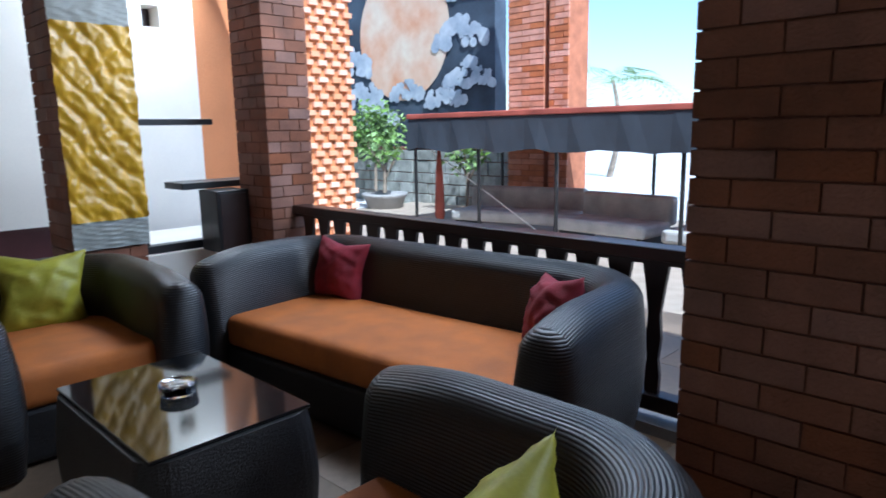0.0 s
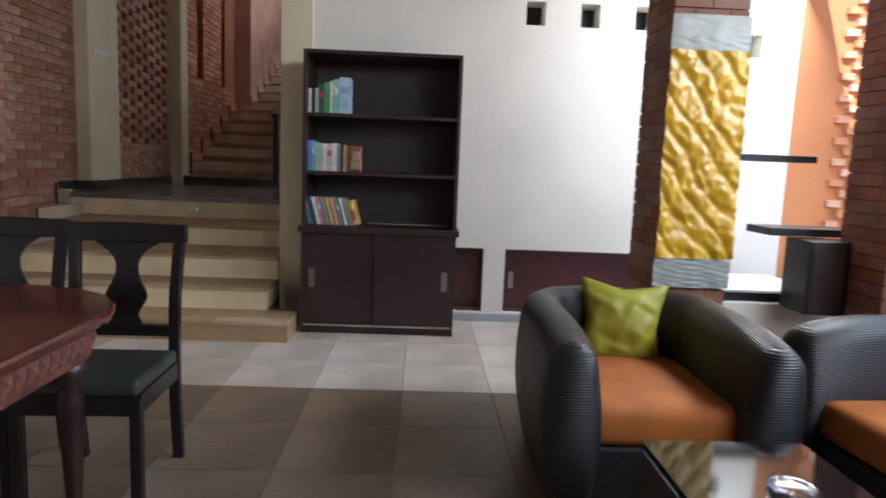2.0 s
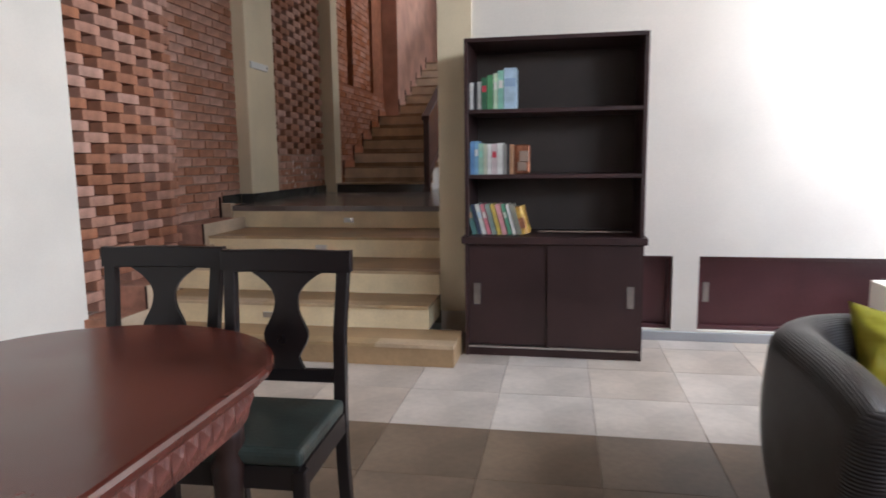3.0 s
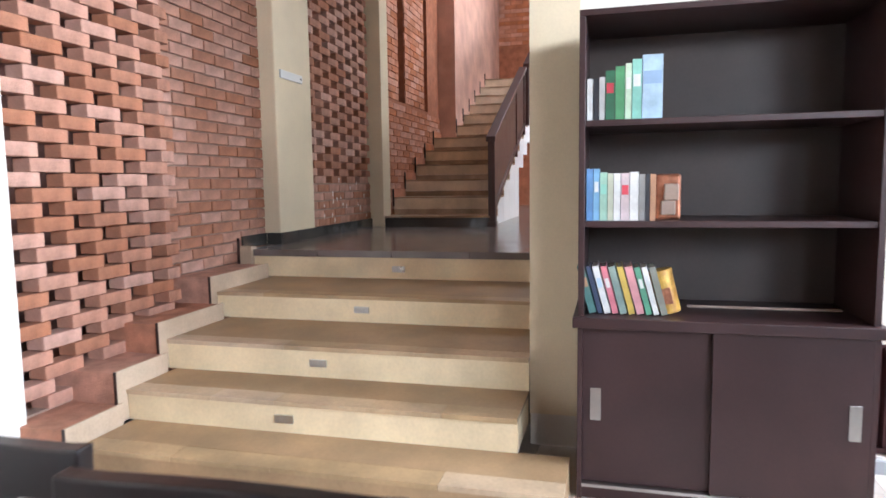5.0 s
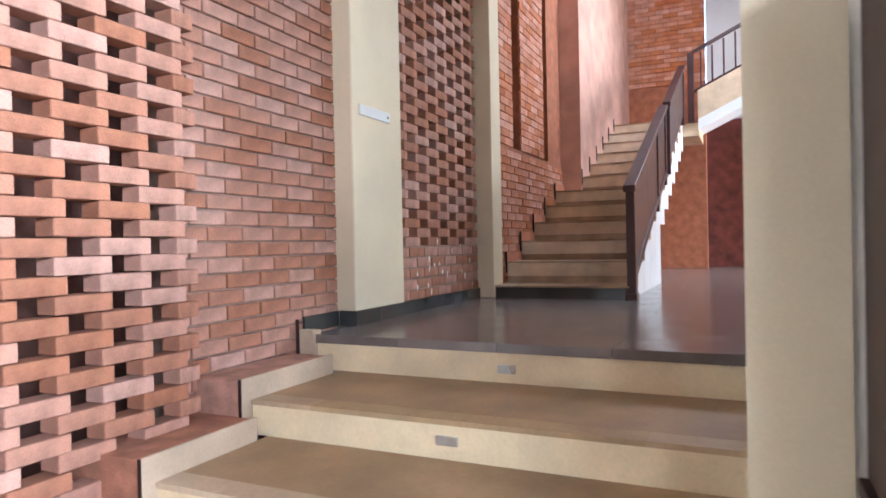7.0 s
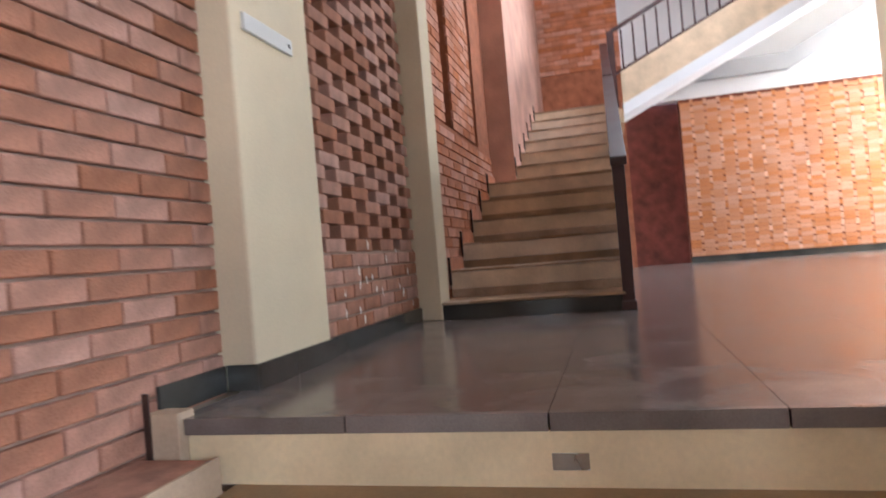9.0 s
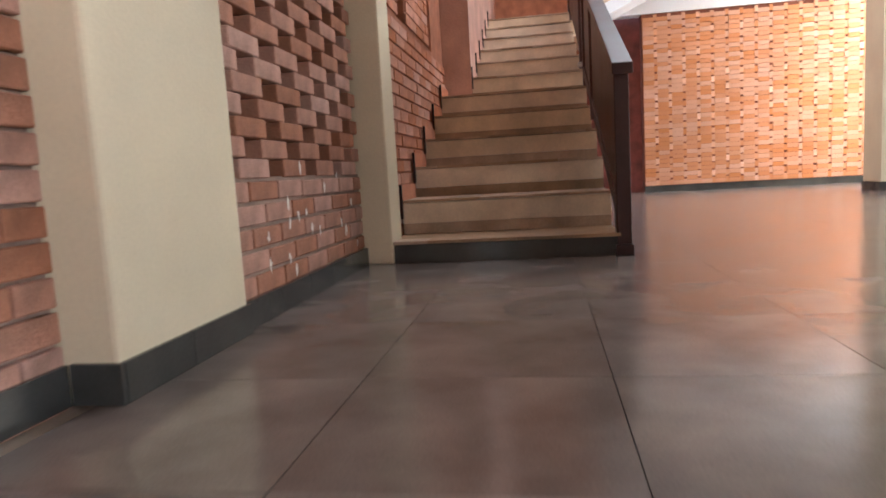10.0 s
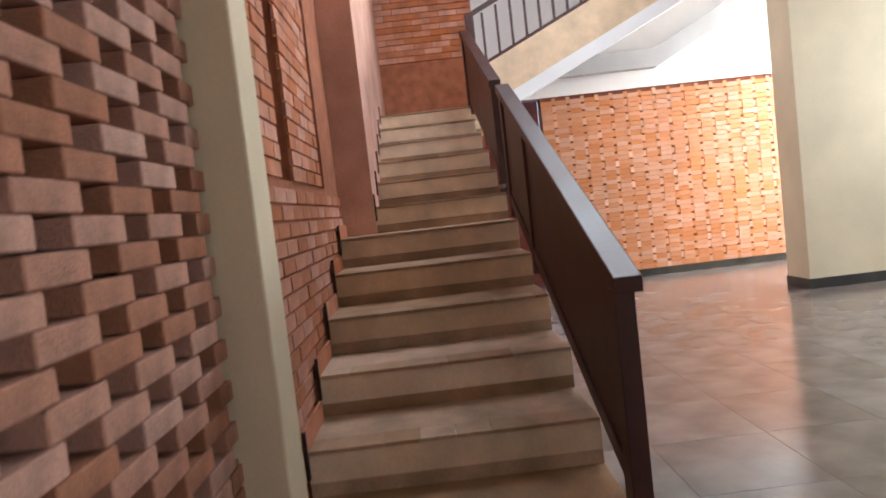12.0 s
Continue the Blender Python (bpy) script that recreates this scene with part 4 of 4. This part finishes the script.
for p, q in zip(ring, ring[1:] + ring[:1]):
    l = math.hypot(q[0] - p[0], q[1] - p[1])
    k = max(1, round(l / 0.055))
    for j in range(k):
        u = (j + 0.5) / k
        ang = math.atan2(q[1] - p[1], q[0] - p[0])
        bm = bmesh.new()
        w = 0.45 * l / k
        vs = [bm.verts.new(v) for v in ((-w, 0, -0.03), (w, 0, -0.03), (w, 0, 0.03), (-w, 0, 0.03), (0, -0.012, 0))]
        for c, d in ((0, 1), (1, 2), (2, 3), (3, 0)):
            bm.faces.new((vs[c], vs[d], vs[4]))
        loz = part("carved_lozenge", bm, M["wood_carved"], dt)
        loz.matrix_local = pose(p[0] + (q[0] - p[0]) * u, p[1] + (q[1] - p[1]) * u, 0.652, 0, 0, math.degrees(ang))
LEG = [(0.028, 0), (0.036, 0.03), (0.026, 0.07), (0.030, 0.12), (0.042, 0.36), (0.048, 0.44), (0.034, 0.47), (0.052, 0.50), (0.050, 0.545), (0.036, 0.56), (0.048, 0.58), (0.048, 0.725)]
for x, y in ((-0.55, 0.30), (0.55, 0.30), (-0.55, -0.30), (0.55, -0.30)):
    lg = part("leg", lathe(LEG, 20), M["wood_dark"], dt, "turned dark leg", smooth=True)
    lg.location = (x, y, 0)


def dining_chair():
    ch = thing("dining_chair", pose(-3.07, -1.15, 0, 0, 0, -88), "black carved dining chair with a vase-shaped splat", "chair", "chairs at the dining table")
    # faces +y; back at -y
    for sx in (-1, 1):
        part("front_leg", boxes((sx * 0.20 - 0.02, sx * 0.20 + 0.02, 0.19, 0.23, 0, 0.42)), M["black_wood"], ch, bevel=0.006)
        bm = bmesh.new()
        prof = [(-0.24, 0.0), (-0.205, 0.25), (-0.20, 0.45), (-0.215, 0.70), (-0.255, 0.97)]
        rows = []
        for i, (yy, zz) in enumerate(prof):
            w = 0.021
            xx = sx * (0.195 + (0.012 if i == 4 else 0.0))
            rows.append([bm.verts.new((xx + dx * w, yy + dy * 0.018, zz)) for dx, dy in ((-1, -1), (1, -1), (1, 1), (-1, 1))])
        for a, b in zip(rows, rows[1:]):
            for i in range(4):
                bm.faces.new((a[i], a[(i + 1) % 4], b[(i + 1) % 4], b[i]))
        bm.faces.new(rows[0][::-1])
        bm.faces.new(rows[-1])
        part("back_post", bm, M["black_wood"], ch, bevel=0.004)
        part("side_rail", boxes((sx * 0.20 - 0.012, sx * 0.20 + 0.012, -0.19, 0.20, 0.36, 0.43)), M["black_wood"], ch)
    part("front_rail", boxes((-0.20, 0.20, 0.20, 0.224, 0.36, 0.43)), M["black_wood"], ch)
    part("back_rail", boxes((-0.19, 0.19, -0.215, -0.185, 0.37, 0.45)), M["black_wood"], ch)
    part("lower_back_rail", boxes((-0.18, 0.18, -0.222, -0.196, 0.53, 0.575)), M["black_wood"], ch, bevel=0.004)
    bm = bmesh.new()
    rows = []
    for i in range(17):
        u = 2 * i / 16 - 1
        x = u * 0.235
        z = 0.948 + 0.008 * (1 - u * u) + 0.006 * abs(u) ** 8
        rows.append([bm.verts.new((x, -0.262 + dy, z + dz)) for dy, dz in ((0, -0.045), (0.034, -0.045), (0.030, 0.03), (-0.004, 0.03))])
    for a, b in zip(rows, rows[1:]):
        for i in range(4):
            bm.faces.new((a[i], a[(i + 1) % 4], b[(i + 1) % 4], b[i]))
    bm.faces.new(rows[0][::-1])
    bm.faces.new(rows[-1])
    part("top_rail", bm, M["black_wood"], ch, bevel=0.004)
    bm = bmesh.new()
    rows = []
    for i in range(25):
        v = i / 24
        z = 0.57 + 0.35 * v
        w = 0.040 + 0.040 * math.exp(-((v - 0.34) / 0.17) ** 2) + 0.115 * (max(0, v - 0.66) / 0.34) ** 2.2 + 0.03 * max(0, 0.12 - v) / 0.12
        yy = -0.208 - 0.045 * v
        rows.append([bm.verts.new((dx * w, yy + dy, z)) for dx, dy in ((-1, -0.008), (1, -0.008), (1, 0.008), (-1, 0.008))])
    for a, b in zip(rows, rows[1:]):
        for i in range(4):
            bm.faces.new((a[i], a[(i + 1) % 4], b[(i + 1) % 4], b[i]))
    bm.faces.new(rows[0][::-1])
    bm.faces.new(rows[-1])
    part("splat", bm, M["black_wood"], ch, "vase-shaped back splat")
    bm = boxes((-0.215, 0.215, -0.18, 0.235, 0.43, 0.485))
    part("seat", bm, M["seat_vinyl"], ch, "worn dark green padded seat", bevel=0.02, segments=3)
    return ch


chair = dining_chair()
copy_thing(chair, pose(-3.12, -1.64, 0, 0, 0, -86))


# ---------- outside ----------
def stone_wall(x0, x1, y, z0, z1):
    w = solid("wall_garden", boxes((x0, x1, y + 0.02, y + 0.25, z0, z1)), M["mortar_dark"], "grey stone block garden wall", "wall")
    z = z0
    while z < z1 - 0.05:
        x = x0 - random.uniform(0, 0.3)
        h = random.uniform(0.16, 0.24)
        while x < x1:
            l = random.uniform(0.25, 0.5)
            a, b = max(x, x0), min(x + l - 0.015, x1)
            if b - a > 0.05:
                part("stone_block", boxes((a, b, y - random.uniform(0, 0.02), y + 0.03, z, min(z1, z + h - 0.015))), M["stone"], w, bevel=0.008)
            x += l
        z += h


solid("ground", boxes((-70, 70, 2.75, 140, -0.3, -0.06)), M["earth"], "pale paved yard outside", "ground")
mural = solid("wall_mural", boxes((-16, -7.42, 9.0, 9.3, -0.06, 5.6)), M["night"], "garden wall painted as a dark night sky", "wall")
disc = bmesh.new()
bmesh.ops.create_circle(disc, cap_ends=True, segments=64, radius=1.25)
md = part("painted_moon", disc, M["moon"], mural, "large painted full moon in mottled colours")
md.matrix_world = pose(-9.7, 8.985, 3.12, 90, 0, 0)
for cx, cz, s, k in ((-8.2, 2.9, 0.55, 1), (-8.0, 2.2, 0.5, 2), (-8.6, 1.85, 0.45, 3), (-9.6, 2.0, 0.42, 4), (-10.9, 1.9, 0.6, 5), (-11.3, 2.6, 0.6, 6), (-7.9, 3.7, 0.5, 7), (-10.4, 1.55, 0.5, 8)):
    cl = bmesh.new()
    for i in range(70):
        rr = random.uniform(0.03, 0.10) * s * 2
        c2 = bmesh.ops.create_circle(cl, cap_ends=True, segments=20, radius=rr)
        u = random.uniform(-1, 1)
        off = Vector((u * s * 1.1, random.uniform(-0.25, 0.6 * (1 - u * u)) * s, 0.0001 * i))
        bmesh.ops.translate(cl, verts=c2["verts"], vec=off)
    cb = part("painted_cloud", cl, M["cloud"], mural, "painted pale cloud")
    cb.matrix_world = pose(cx, 8.979 - 0.004 * (k % 3), cz, 90, 0, 0)
stone_wall(-12.5, -6.4, 8.55, -0.06, 1.0)
for x0, x1, lb in ((-6.35, -5.70, "tall orange brick pier in the yard"), (-5.62, -5.30, "slim pinkish brick pier in the yard")):
    p = thing("brick_pier", pose(0, 0, 0), lb, "pillar")
    part("core", boxes((x0 + 0.01, x1 - 0.01, 8.01, 8.5, -0.06, 4.6)), M["mortar_orange"], p)
    bm = bmesh.new()
    row, z = 0, -0.05
    while z < 4.5:
        xs = [x0, (x0 + x1) / 2 + (0.07 if row % 2 else -0.07), x1]
        for a, b in zip(xs, xs[1:]):
            box(bm, a + 0.004, b - 0.004, 7.995, 8.02, z, z + 0.07)
        z += 0.083
        row += 1
    tagged(part("brick_facing", bm, M["brick_orange"], p, "orange bricks"), kind="stuff")

# toothed brick screen beyond the pillar
screen = thing("brick_screen", pose(0, 0, 0), "sunlit toothed brick screen beside the yard", "brick screen")
part("core", boxes((-6.1, -5.96, 2.985, 4.75, 0, HIGH)), M["brick_far"], screen, "plain orange brick wall")
# teeth are paler than the wall: sunlight put into the brick's colour
me = brick_mesh("tooth", 0.11, 0.05, 0.055, M["brick_header_sunlit"])
row, z = 0, 0.05
while z < 2.9:
    for i in range(10):
        y = 3.05 + 0.175 * i + (0.0875 if row % 2 else 0)
        if 3.38 < y < 4.72:
            lay_brick(screen, me, -5.945, y, z, radians(90))
    z += 0.085
    row += 1


def leaf_mesh(l, w):
    bm = bmesh.new()
    vs = [bm.verts.new(p) for p in ((0, 0, 0), (w, l * 0.45, 0.02), (0, l, -0.02), (-w, l * 0.45, 0.02), (0, l * 0.5, -0.01))]
    for a, b in ((0, 1), (1, 2), (2, 3), (3, 0)):
        bm.faces.new((vs[a], vs[b], vs[4]))
    return bm


def leafy(parent, centre, radii, count, l, w, material, name="crown"):
    bm = bmesh.new()
    for _ in range(count):
        d = Vector((random.gauss(0, 1), random.gauss(0, 1), random.gauss(0, 1))).normalized() * random.uniform(0.35, 1.0)
        lump = 1 + 0.35 * noise.noise(d * 2.5)
        p = Vector((centre[0] + d.x * radii[0] * lump, centre[1] + d.y * radii[1] * lump, centre[2] + d.z * radii[2] * lump))
        e = Euler((random.uniform(-1, 1), random.uniform(-1, 1), random.uniform(0, 6.28))).to_matrix()
        s = random.uniform(0.6, 1.3)
        q = [p + e @ (Vector(v) * s) for v in ((0, 0, 0), (w, l * 0.45, 0.02), (0, l, -0.02), (-w, l * 0.45, 0.02))]
        vs = [bm.verts.new(v) for v in q]
        bm.faces.new((vs[0], vs[1], vs[2]))
        bm.faces.new((vs[0], vs[2], vs[3]))
    return part(name, bm, material, parent, "many small green leaves")


def branch(bm, a, b, r0, r1, n=7):
    a, b = Vector(a), Vector(b)
    q = (b - a).to_track_quat("Z", "Y").to_matrix()
    rows = []
    for p, r in ((a, r0), (b, r1)):
        rows.append([bm.verts.new(p + q @ Vector((r * math.cos(2 * math.pi * i / n), r * math.sin(2 * math.pi * i / n), 0))) for i in range(n)])
    for i in range(n):
        bm.faces.new((rows[0][i], rows[0][(i + 1) % n], rows[1][(i + 1) % n], rows[1][i]))


def shrub(x, y, z, height, spread, label, count=420, pot=False):
    sh = thing("potted_tree" if pot else "shrub", pose(x, y, z), label, "plant")
    bm = bmesh.new()
    base = 0.3 if pot else 0
    branch(bm, (0, 0, base), (0.03, 0, height * 0.6), 0.035, 0.022)
    for i in range(6):
        a = i * 1.05
        branch(bm, (0.03, 0, height * (0.4 + 0.03 * i)), (math.cos(a) * spread * 0.6, math.sin(a) * spread * 0.6, height * (0.7 + 0.04 * i)), 0.018, 0.006)
    part("trunk", bm, M["bark"], sh, "thin brown stems")
    leafy(sh, (0, 0, height * 0.8), (spread, spread * 0.8, height * 0.28), count, 0.13, 0.035, M["leaf"])
    if pot:
        part("pot", lathe([(0.20, 0), (0.30, 0.05), (0.36, 0.22), (0.40, 0.26), (0.40, 0.30), (0.34, 0.30), (0.32, 0.24)]), M["concrete"], sh, "round grey stone pot", smooth=True)
    return sh


shrub(-9.7, 8.2, -0.06, 1.75, 0.62, "bushy green shrub before the painted wall", 700)
shrub(-10.5, 8.25, -0.06, 1.55, 0.5, "green shrub against the stone wall")
shrub(-8.75, 7.6, -0.06, 1.3, 0.45, "young tree in a round stone pot", 160, True)
shrub(-7.2, 8.0, -0.06, 1.25, 0.45, "thin green shrub beside the brick pier", 180)

# canopy over the yard seats
cano = thing("canopy", pose(0, 0, -0.06), "dark cloth canopy with a red edge on thin posts", "canopy")
bm = bmesh.new()
n = 30
top, lip = [], []
for i in range(n + 1):
    x = -6.40 + 5.6 * i / n
    sag = 0.02 * math.sin(i * 1.3)
    top.append(bm.verts.new((x, 6.0, 1.50 + 0.05 * i / n)))
    lip.append(bm.verts.new((x, 5.96 + 0.015 * math.sin(i * 2.1), 1.12 + sag - 0.02 * (i % 4 == 0))))
for i in range(n):
    bm.faces.new((top[i], top[i + 1], lip[i + 1], lip[i]))
part("valance", bm, M["canvas"], cano, "dark blue-grey hanging valance")
bm = bmesh.new()
vs = [bm.verts.new(p) for p in ((-6.4, 6.0, 1.10), (-6.4, 7.9, 1.10), (-6.4, 7.9, 1.50), (-6.4, 6.0, 1.50))]
bm.faces.new(vs)
part("valance_end", bm, M["canvas"], cano)
part("roof", boxes((-6.42, -0.8, 5.98, 7.9, 1.50, 1.56)), M["red_cloth"], cano, "faded red cloth roof", bevel=0.01)
for x, y in ((-6.33, 6.05), (-5.25, 6.05), (-4.15, 6.05), (-3.9, 7.8), (-2.75, 6.05), (-6.3, 7.8), (-1.2, 6.05)):
    part("post", lathe([(0.022, 0), (0.022, 1.5)], 10), M["black"], cano, "thin dark metal post").location = (x, y, 0)
part("rope", slope_bar(-6.3, -4.6, 6.3, 6.31, 1.1, 0.2, 0.012), M["plate"], cano, "slack pale rope")


def yard_seat(x, y, rz, l, label):
    st = thing("yard_bench", pose(x, y, -0.06, 0, 0, rz), label, "bench", "benches under the canopy")
    part("backrest", boxes((-l / 2, l / 2, 0.18, 0.34, 0.30, 0.62)), M["cushion_grey"], st, bevel=0.05, segments=3)
    part("seat", boxes((-l / 2, l / 2, -0.35, 0.20, 0.22, 0.36)), M["cushion_grey"], st, bevel=0.04, segments=3)
    for sx in (-1, 1):
        part("leg", boxes((sx * (l / 2 - 0.08) - 0.03, sx * (l / 2 - 0.08) + 0.03, -0.3, 0.3, 0, 0.24)), M["black"], st)


yard_seat(-5.15, 6.7, 12, 1.6, "long bench with worn grey cushions")
yard_seat(-3.75, 6.6, -4, 1.15, "short bench with a grey back cushion")
yard_seat(-2.4, 6.5, 0, 1.2, "grey cushioned bench under the canopy")
red = thing("folded_parasol", pose(-6.15, 6.3, -0.06), "folded faded red parasol leaning by a post", "parasol")
part("pole", lathe([(0.015, 0), (0.015, 1.2)], 10), M["steel"], red)
part("folded_canvas", lathe([(0.03, 0.15), (0.07, 0.25), (0.05, 0.8), (0.02, 1.1)], 12), M["red_cloth"], red, smooth=True)

# far side of the yard
house = thing("house", pose(0, 0, -0.06), "pale sunlit house across the yard", "house")
part("wall", holed("y", 24.0, 0.4, -6, 22, 0, 4.2, [(-3, -1.4, 1.0, 2.6), (2, 3.8, 0, 2.4), (7, 8.6, 1.0, 2.6), (12, 13.6, 1.0, 2.6)]), M["white"], house)
part("roof", cross_bar(-7, 23, 23.0, 28.0, 4.3, 0.25, 0.45), M["brick_orange"], house, "sloping tiled roof")
for x0 in (-3, 7, 12):
    part("window", boxes((x0 + 0.002, x0 + 1.598, 23.8, 23.85, 1.002, 2.598)), M["black_glass"], house)
part("door", boxes((2.002, 3.798, 23.8, 23.85, 0, 2.398)), M["wood_carved"], house)


def palm(x, y, h, label):
    pm = thing("palm_tree", pose(x, y, -0.06), label, "tree")
    bm = bmesh.new()
    pts = [(0.25 * math.sin(i * 0.5), 0, h * i / 6) for i in range(7)]
    for i in range(6):
        branch(bm, pts[i], pts[i + 1], 0.09 - 0.008 * i, 0.085 - 0.008 * i)
    part("trunk", bm, M["bark"], pm, "ringed grey trunk")
    bm = bmesh.new()
    cx, cy, cz = pts[-1]
    for k in range(13):
        a = k * 2 * math.pi / 13 + random.uniform(-0.2, 0.2)
        lift = random.uniform(0.2, 0.9)
        for s in range(16):
            u = s / 15
            r = 1.9 * u
            px, py, pz = cx + r * math.cos(a), cy + r * math.sin(a), cz + lift * math.sin(u * 2.2) - 0.9 * u * u
            for side in (-1, 1):
                b = a + side * 1.0
                l = 0.5 * (1 - 0.6 * abs(u - 0.4))
                vs = [bm.verts.new(p) for p in ((px, py, pz), (px + l * math.cos(b) * 0.5 + 0.03, py + l * math.sin(b) * 0.5, pz - 0.05), (px + l * math.cos(b), py + l * math.sin(b), pz - 0.25 * l))]
                bm.faces.new(vs)
    part("crown", bm, M["leaf"], pm, "drooping feathered fronds")


palm(-9.5, 16.5, 2.6, "palm tree across the yard")
palm(-4.0, 20.0, 2.4, "low palm tree by the house")


# ---------- brickwork, tiles ----------
def courses(parent, axis, at, u0, u1, z0, z1, key, material, name="brick", stuff=False, pitch=PIT, length=BL):
    """Running bond of bricks on a wall face; a part each, or joined as stuff."""
    me = brick_mesh(key, length, 0.03, pitch - 0.011, material)
    bm = bmesh.new() if stuff else None
    row, z = 0, z0 + pitch / 2
    while z < z1:
        u = u0 - (length / 2 if row % 2 else 0) + length / 2
        while u < u1 + length / 2:
            a, b = max(u - length / 2, u0), min(u + length / 2, u1)
            if b - a > 0.02:
                m = (a + b) / 2
                j = random.uniform(-0.003, 0.003)
                if stuff:
                    h = (pitch - 0.011) / 2
                    if axis == "y":
                        box(bm, a, b, at - 0.015 + j, at + 0.012 + j, z - h, z + h)
                    else:
                        box(bm, at - 0.015 + j, at + 0.012 + j, a, b, z - h, z + h)
                elif axis == "y":
                    lay_brick(parent, me, m, at - 0.005 + j, z, 0, (b - a) / length, name)
                else:
                    lay_brick(parent, me, at - 0.005 + j, m, z, radians(90), (b - a) / length, name)
            u += length + 0.011
        z += pitch
        row += 1
    if stuff:
        ob = part(name, bm, material, parent)
        tagged(ob, kind="stuff")


solid_wall = solid("wall_brick_steps", boxes((-7.684, -6.32, -3.85, WY - 0.013, 0, 6.0)), M["mortar"], "red brick wall beside the steps", "wall")
courses(solid_wall, "y", WY, -7.684, -6.32, 0.0, 3.3, "veneer", M["brick"])
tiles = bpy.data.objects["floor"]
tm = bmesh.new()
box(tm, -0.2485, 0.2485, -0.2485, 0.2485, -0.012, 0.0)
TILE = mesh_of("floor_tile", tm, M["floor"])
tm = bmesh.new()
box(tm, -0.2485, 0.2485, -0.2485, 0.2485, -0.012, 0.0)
PALE_LIT = mesh_of("floor_tile", tm, M["pale_lit_floor"])
# tiles by the bookcase wall are paler; part of it is daylight in the colour
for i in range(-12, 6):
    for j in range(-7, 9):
        lay_brick(tiles, PALE_LIT if i < -8 else TILE, 0.5 * i + 0.05, 0.5 * j + 0.2, 0, name="floor_tile")
tm = bmesh.new()
box(tm, -0.2988, 0.2988, -0.2988, 0.2988, -0.014, 0.0)
GTILE = mesh_of("floor_tile", tm, M["granite"])
land = bpy.data.objects["floor_landing"]
for i in range(18):
    for j in range(14):
        x, y = EDGE - 0.30 - 0.6 * i, -3.2 + 0.6 * j
        lay_brick(land, GTILE, x, y, LAND, name="floor_tile")
for j in range(5):
    part("nosing_tile", boxes((EDGE - 0.02, EDGE + 0.004, max(STEP_L, -3.5 + 0.6 * j + 0.003), min(JAMB, -2.9 + 0.6 * j - 0.003), LAND - 0.05, LAND + 0.001)), M["granite"], land)
# brick face of the stair wall, the end wall and the far wall
stair_wall = bpy.data.objects["wall_stair"]
courses(stair_wall, "y", SL - 0.025, -12.82, -10.18, LAND + 0.1, 2.36, "stair_veneer", M["brick_orange"])
courses(stair_wall, "y", SL - 0.025, -10.74, -10.18, 2.4, 5.2, "stair_veneer", M["brick_orange"], stuff=True)
courses(stair_wall, "y", SL - 0.025, -11.92, -11.02, 2.4, 5.2, "stair_veneer", M["brick_orange"], stuff=True)
courses(bpy.data.objects["wall_end"], "x", -16.89, -3.1, -1.75, 4.25, 6.4, "end_veneer", M["brick_orange"], stuff=True)
# the far wall has columns of bricks with open dark joints and some headers standing proud
far = bpy.data.objects["wall_far"]
bm = bmesh.new()
proud = bmesh.new()
y = -0.855
while y < 4.3:
    z = LAND + 0.11
    while z < 3.54:
        j = random.uniform(0, 0.012)
        target = bm
        out = 0.02 + j
        box(target, -17.18, -17.18 + out, y, y + 0.160, z, z + 0.064)
        z += 0.068
    z = LAND + 0.11
    while z < 3.5:
        box(proud if random.random() < 0.3 else bm, -17.18, -17.18 + random.choice((0.021, 0.03)), y + 0.160, y + 0.21, z, z + random.choice((0.078, 0.084, 0.09)))
        z += 0.11
    y += 0.21
tagged(part("brick_field", bm, M["brick_far"], far, "orange bricks in upright rows"), kind="stuff")
tagged(part("header_bricks", proud, M["brick_header_sunlit"], far, "pale brick ends between dark holes"), kind="stuff")
# limewash splashes on the lower bricks beside the landing
for i in range(18):
    bm = bmesh.new()
    cx, cz = -8.5 - random.random() * 1.35, LAND + 0.14 + random.random() ** 1.6 * 0.42
    n = 9
    rs = [random.uniform(0.006, 0.022) for _ in range(n)]
    ring = [bm.verts.new((cx + r * 0.8 * math.cos(2 * math.pi * k / n), -3.4585, cz + r * 1.7 * math.sin(2 * math.pi * k / n))) for k, r in enumerate(rs)]
    bm.faces.new(ring)
    part("limewash_splash", bm, M["plaster"], lat2, "flaking white limewash on brick")
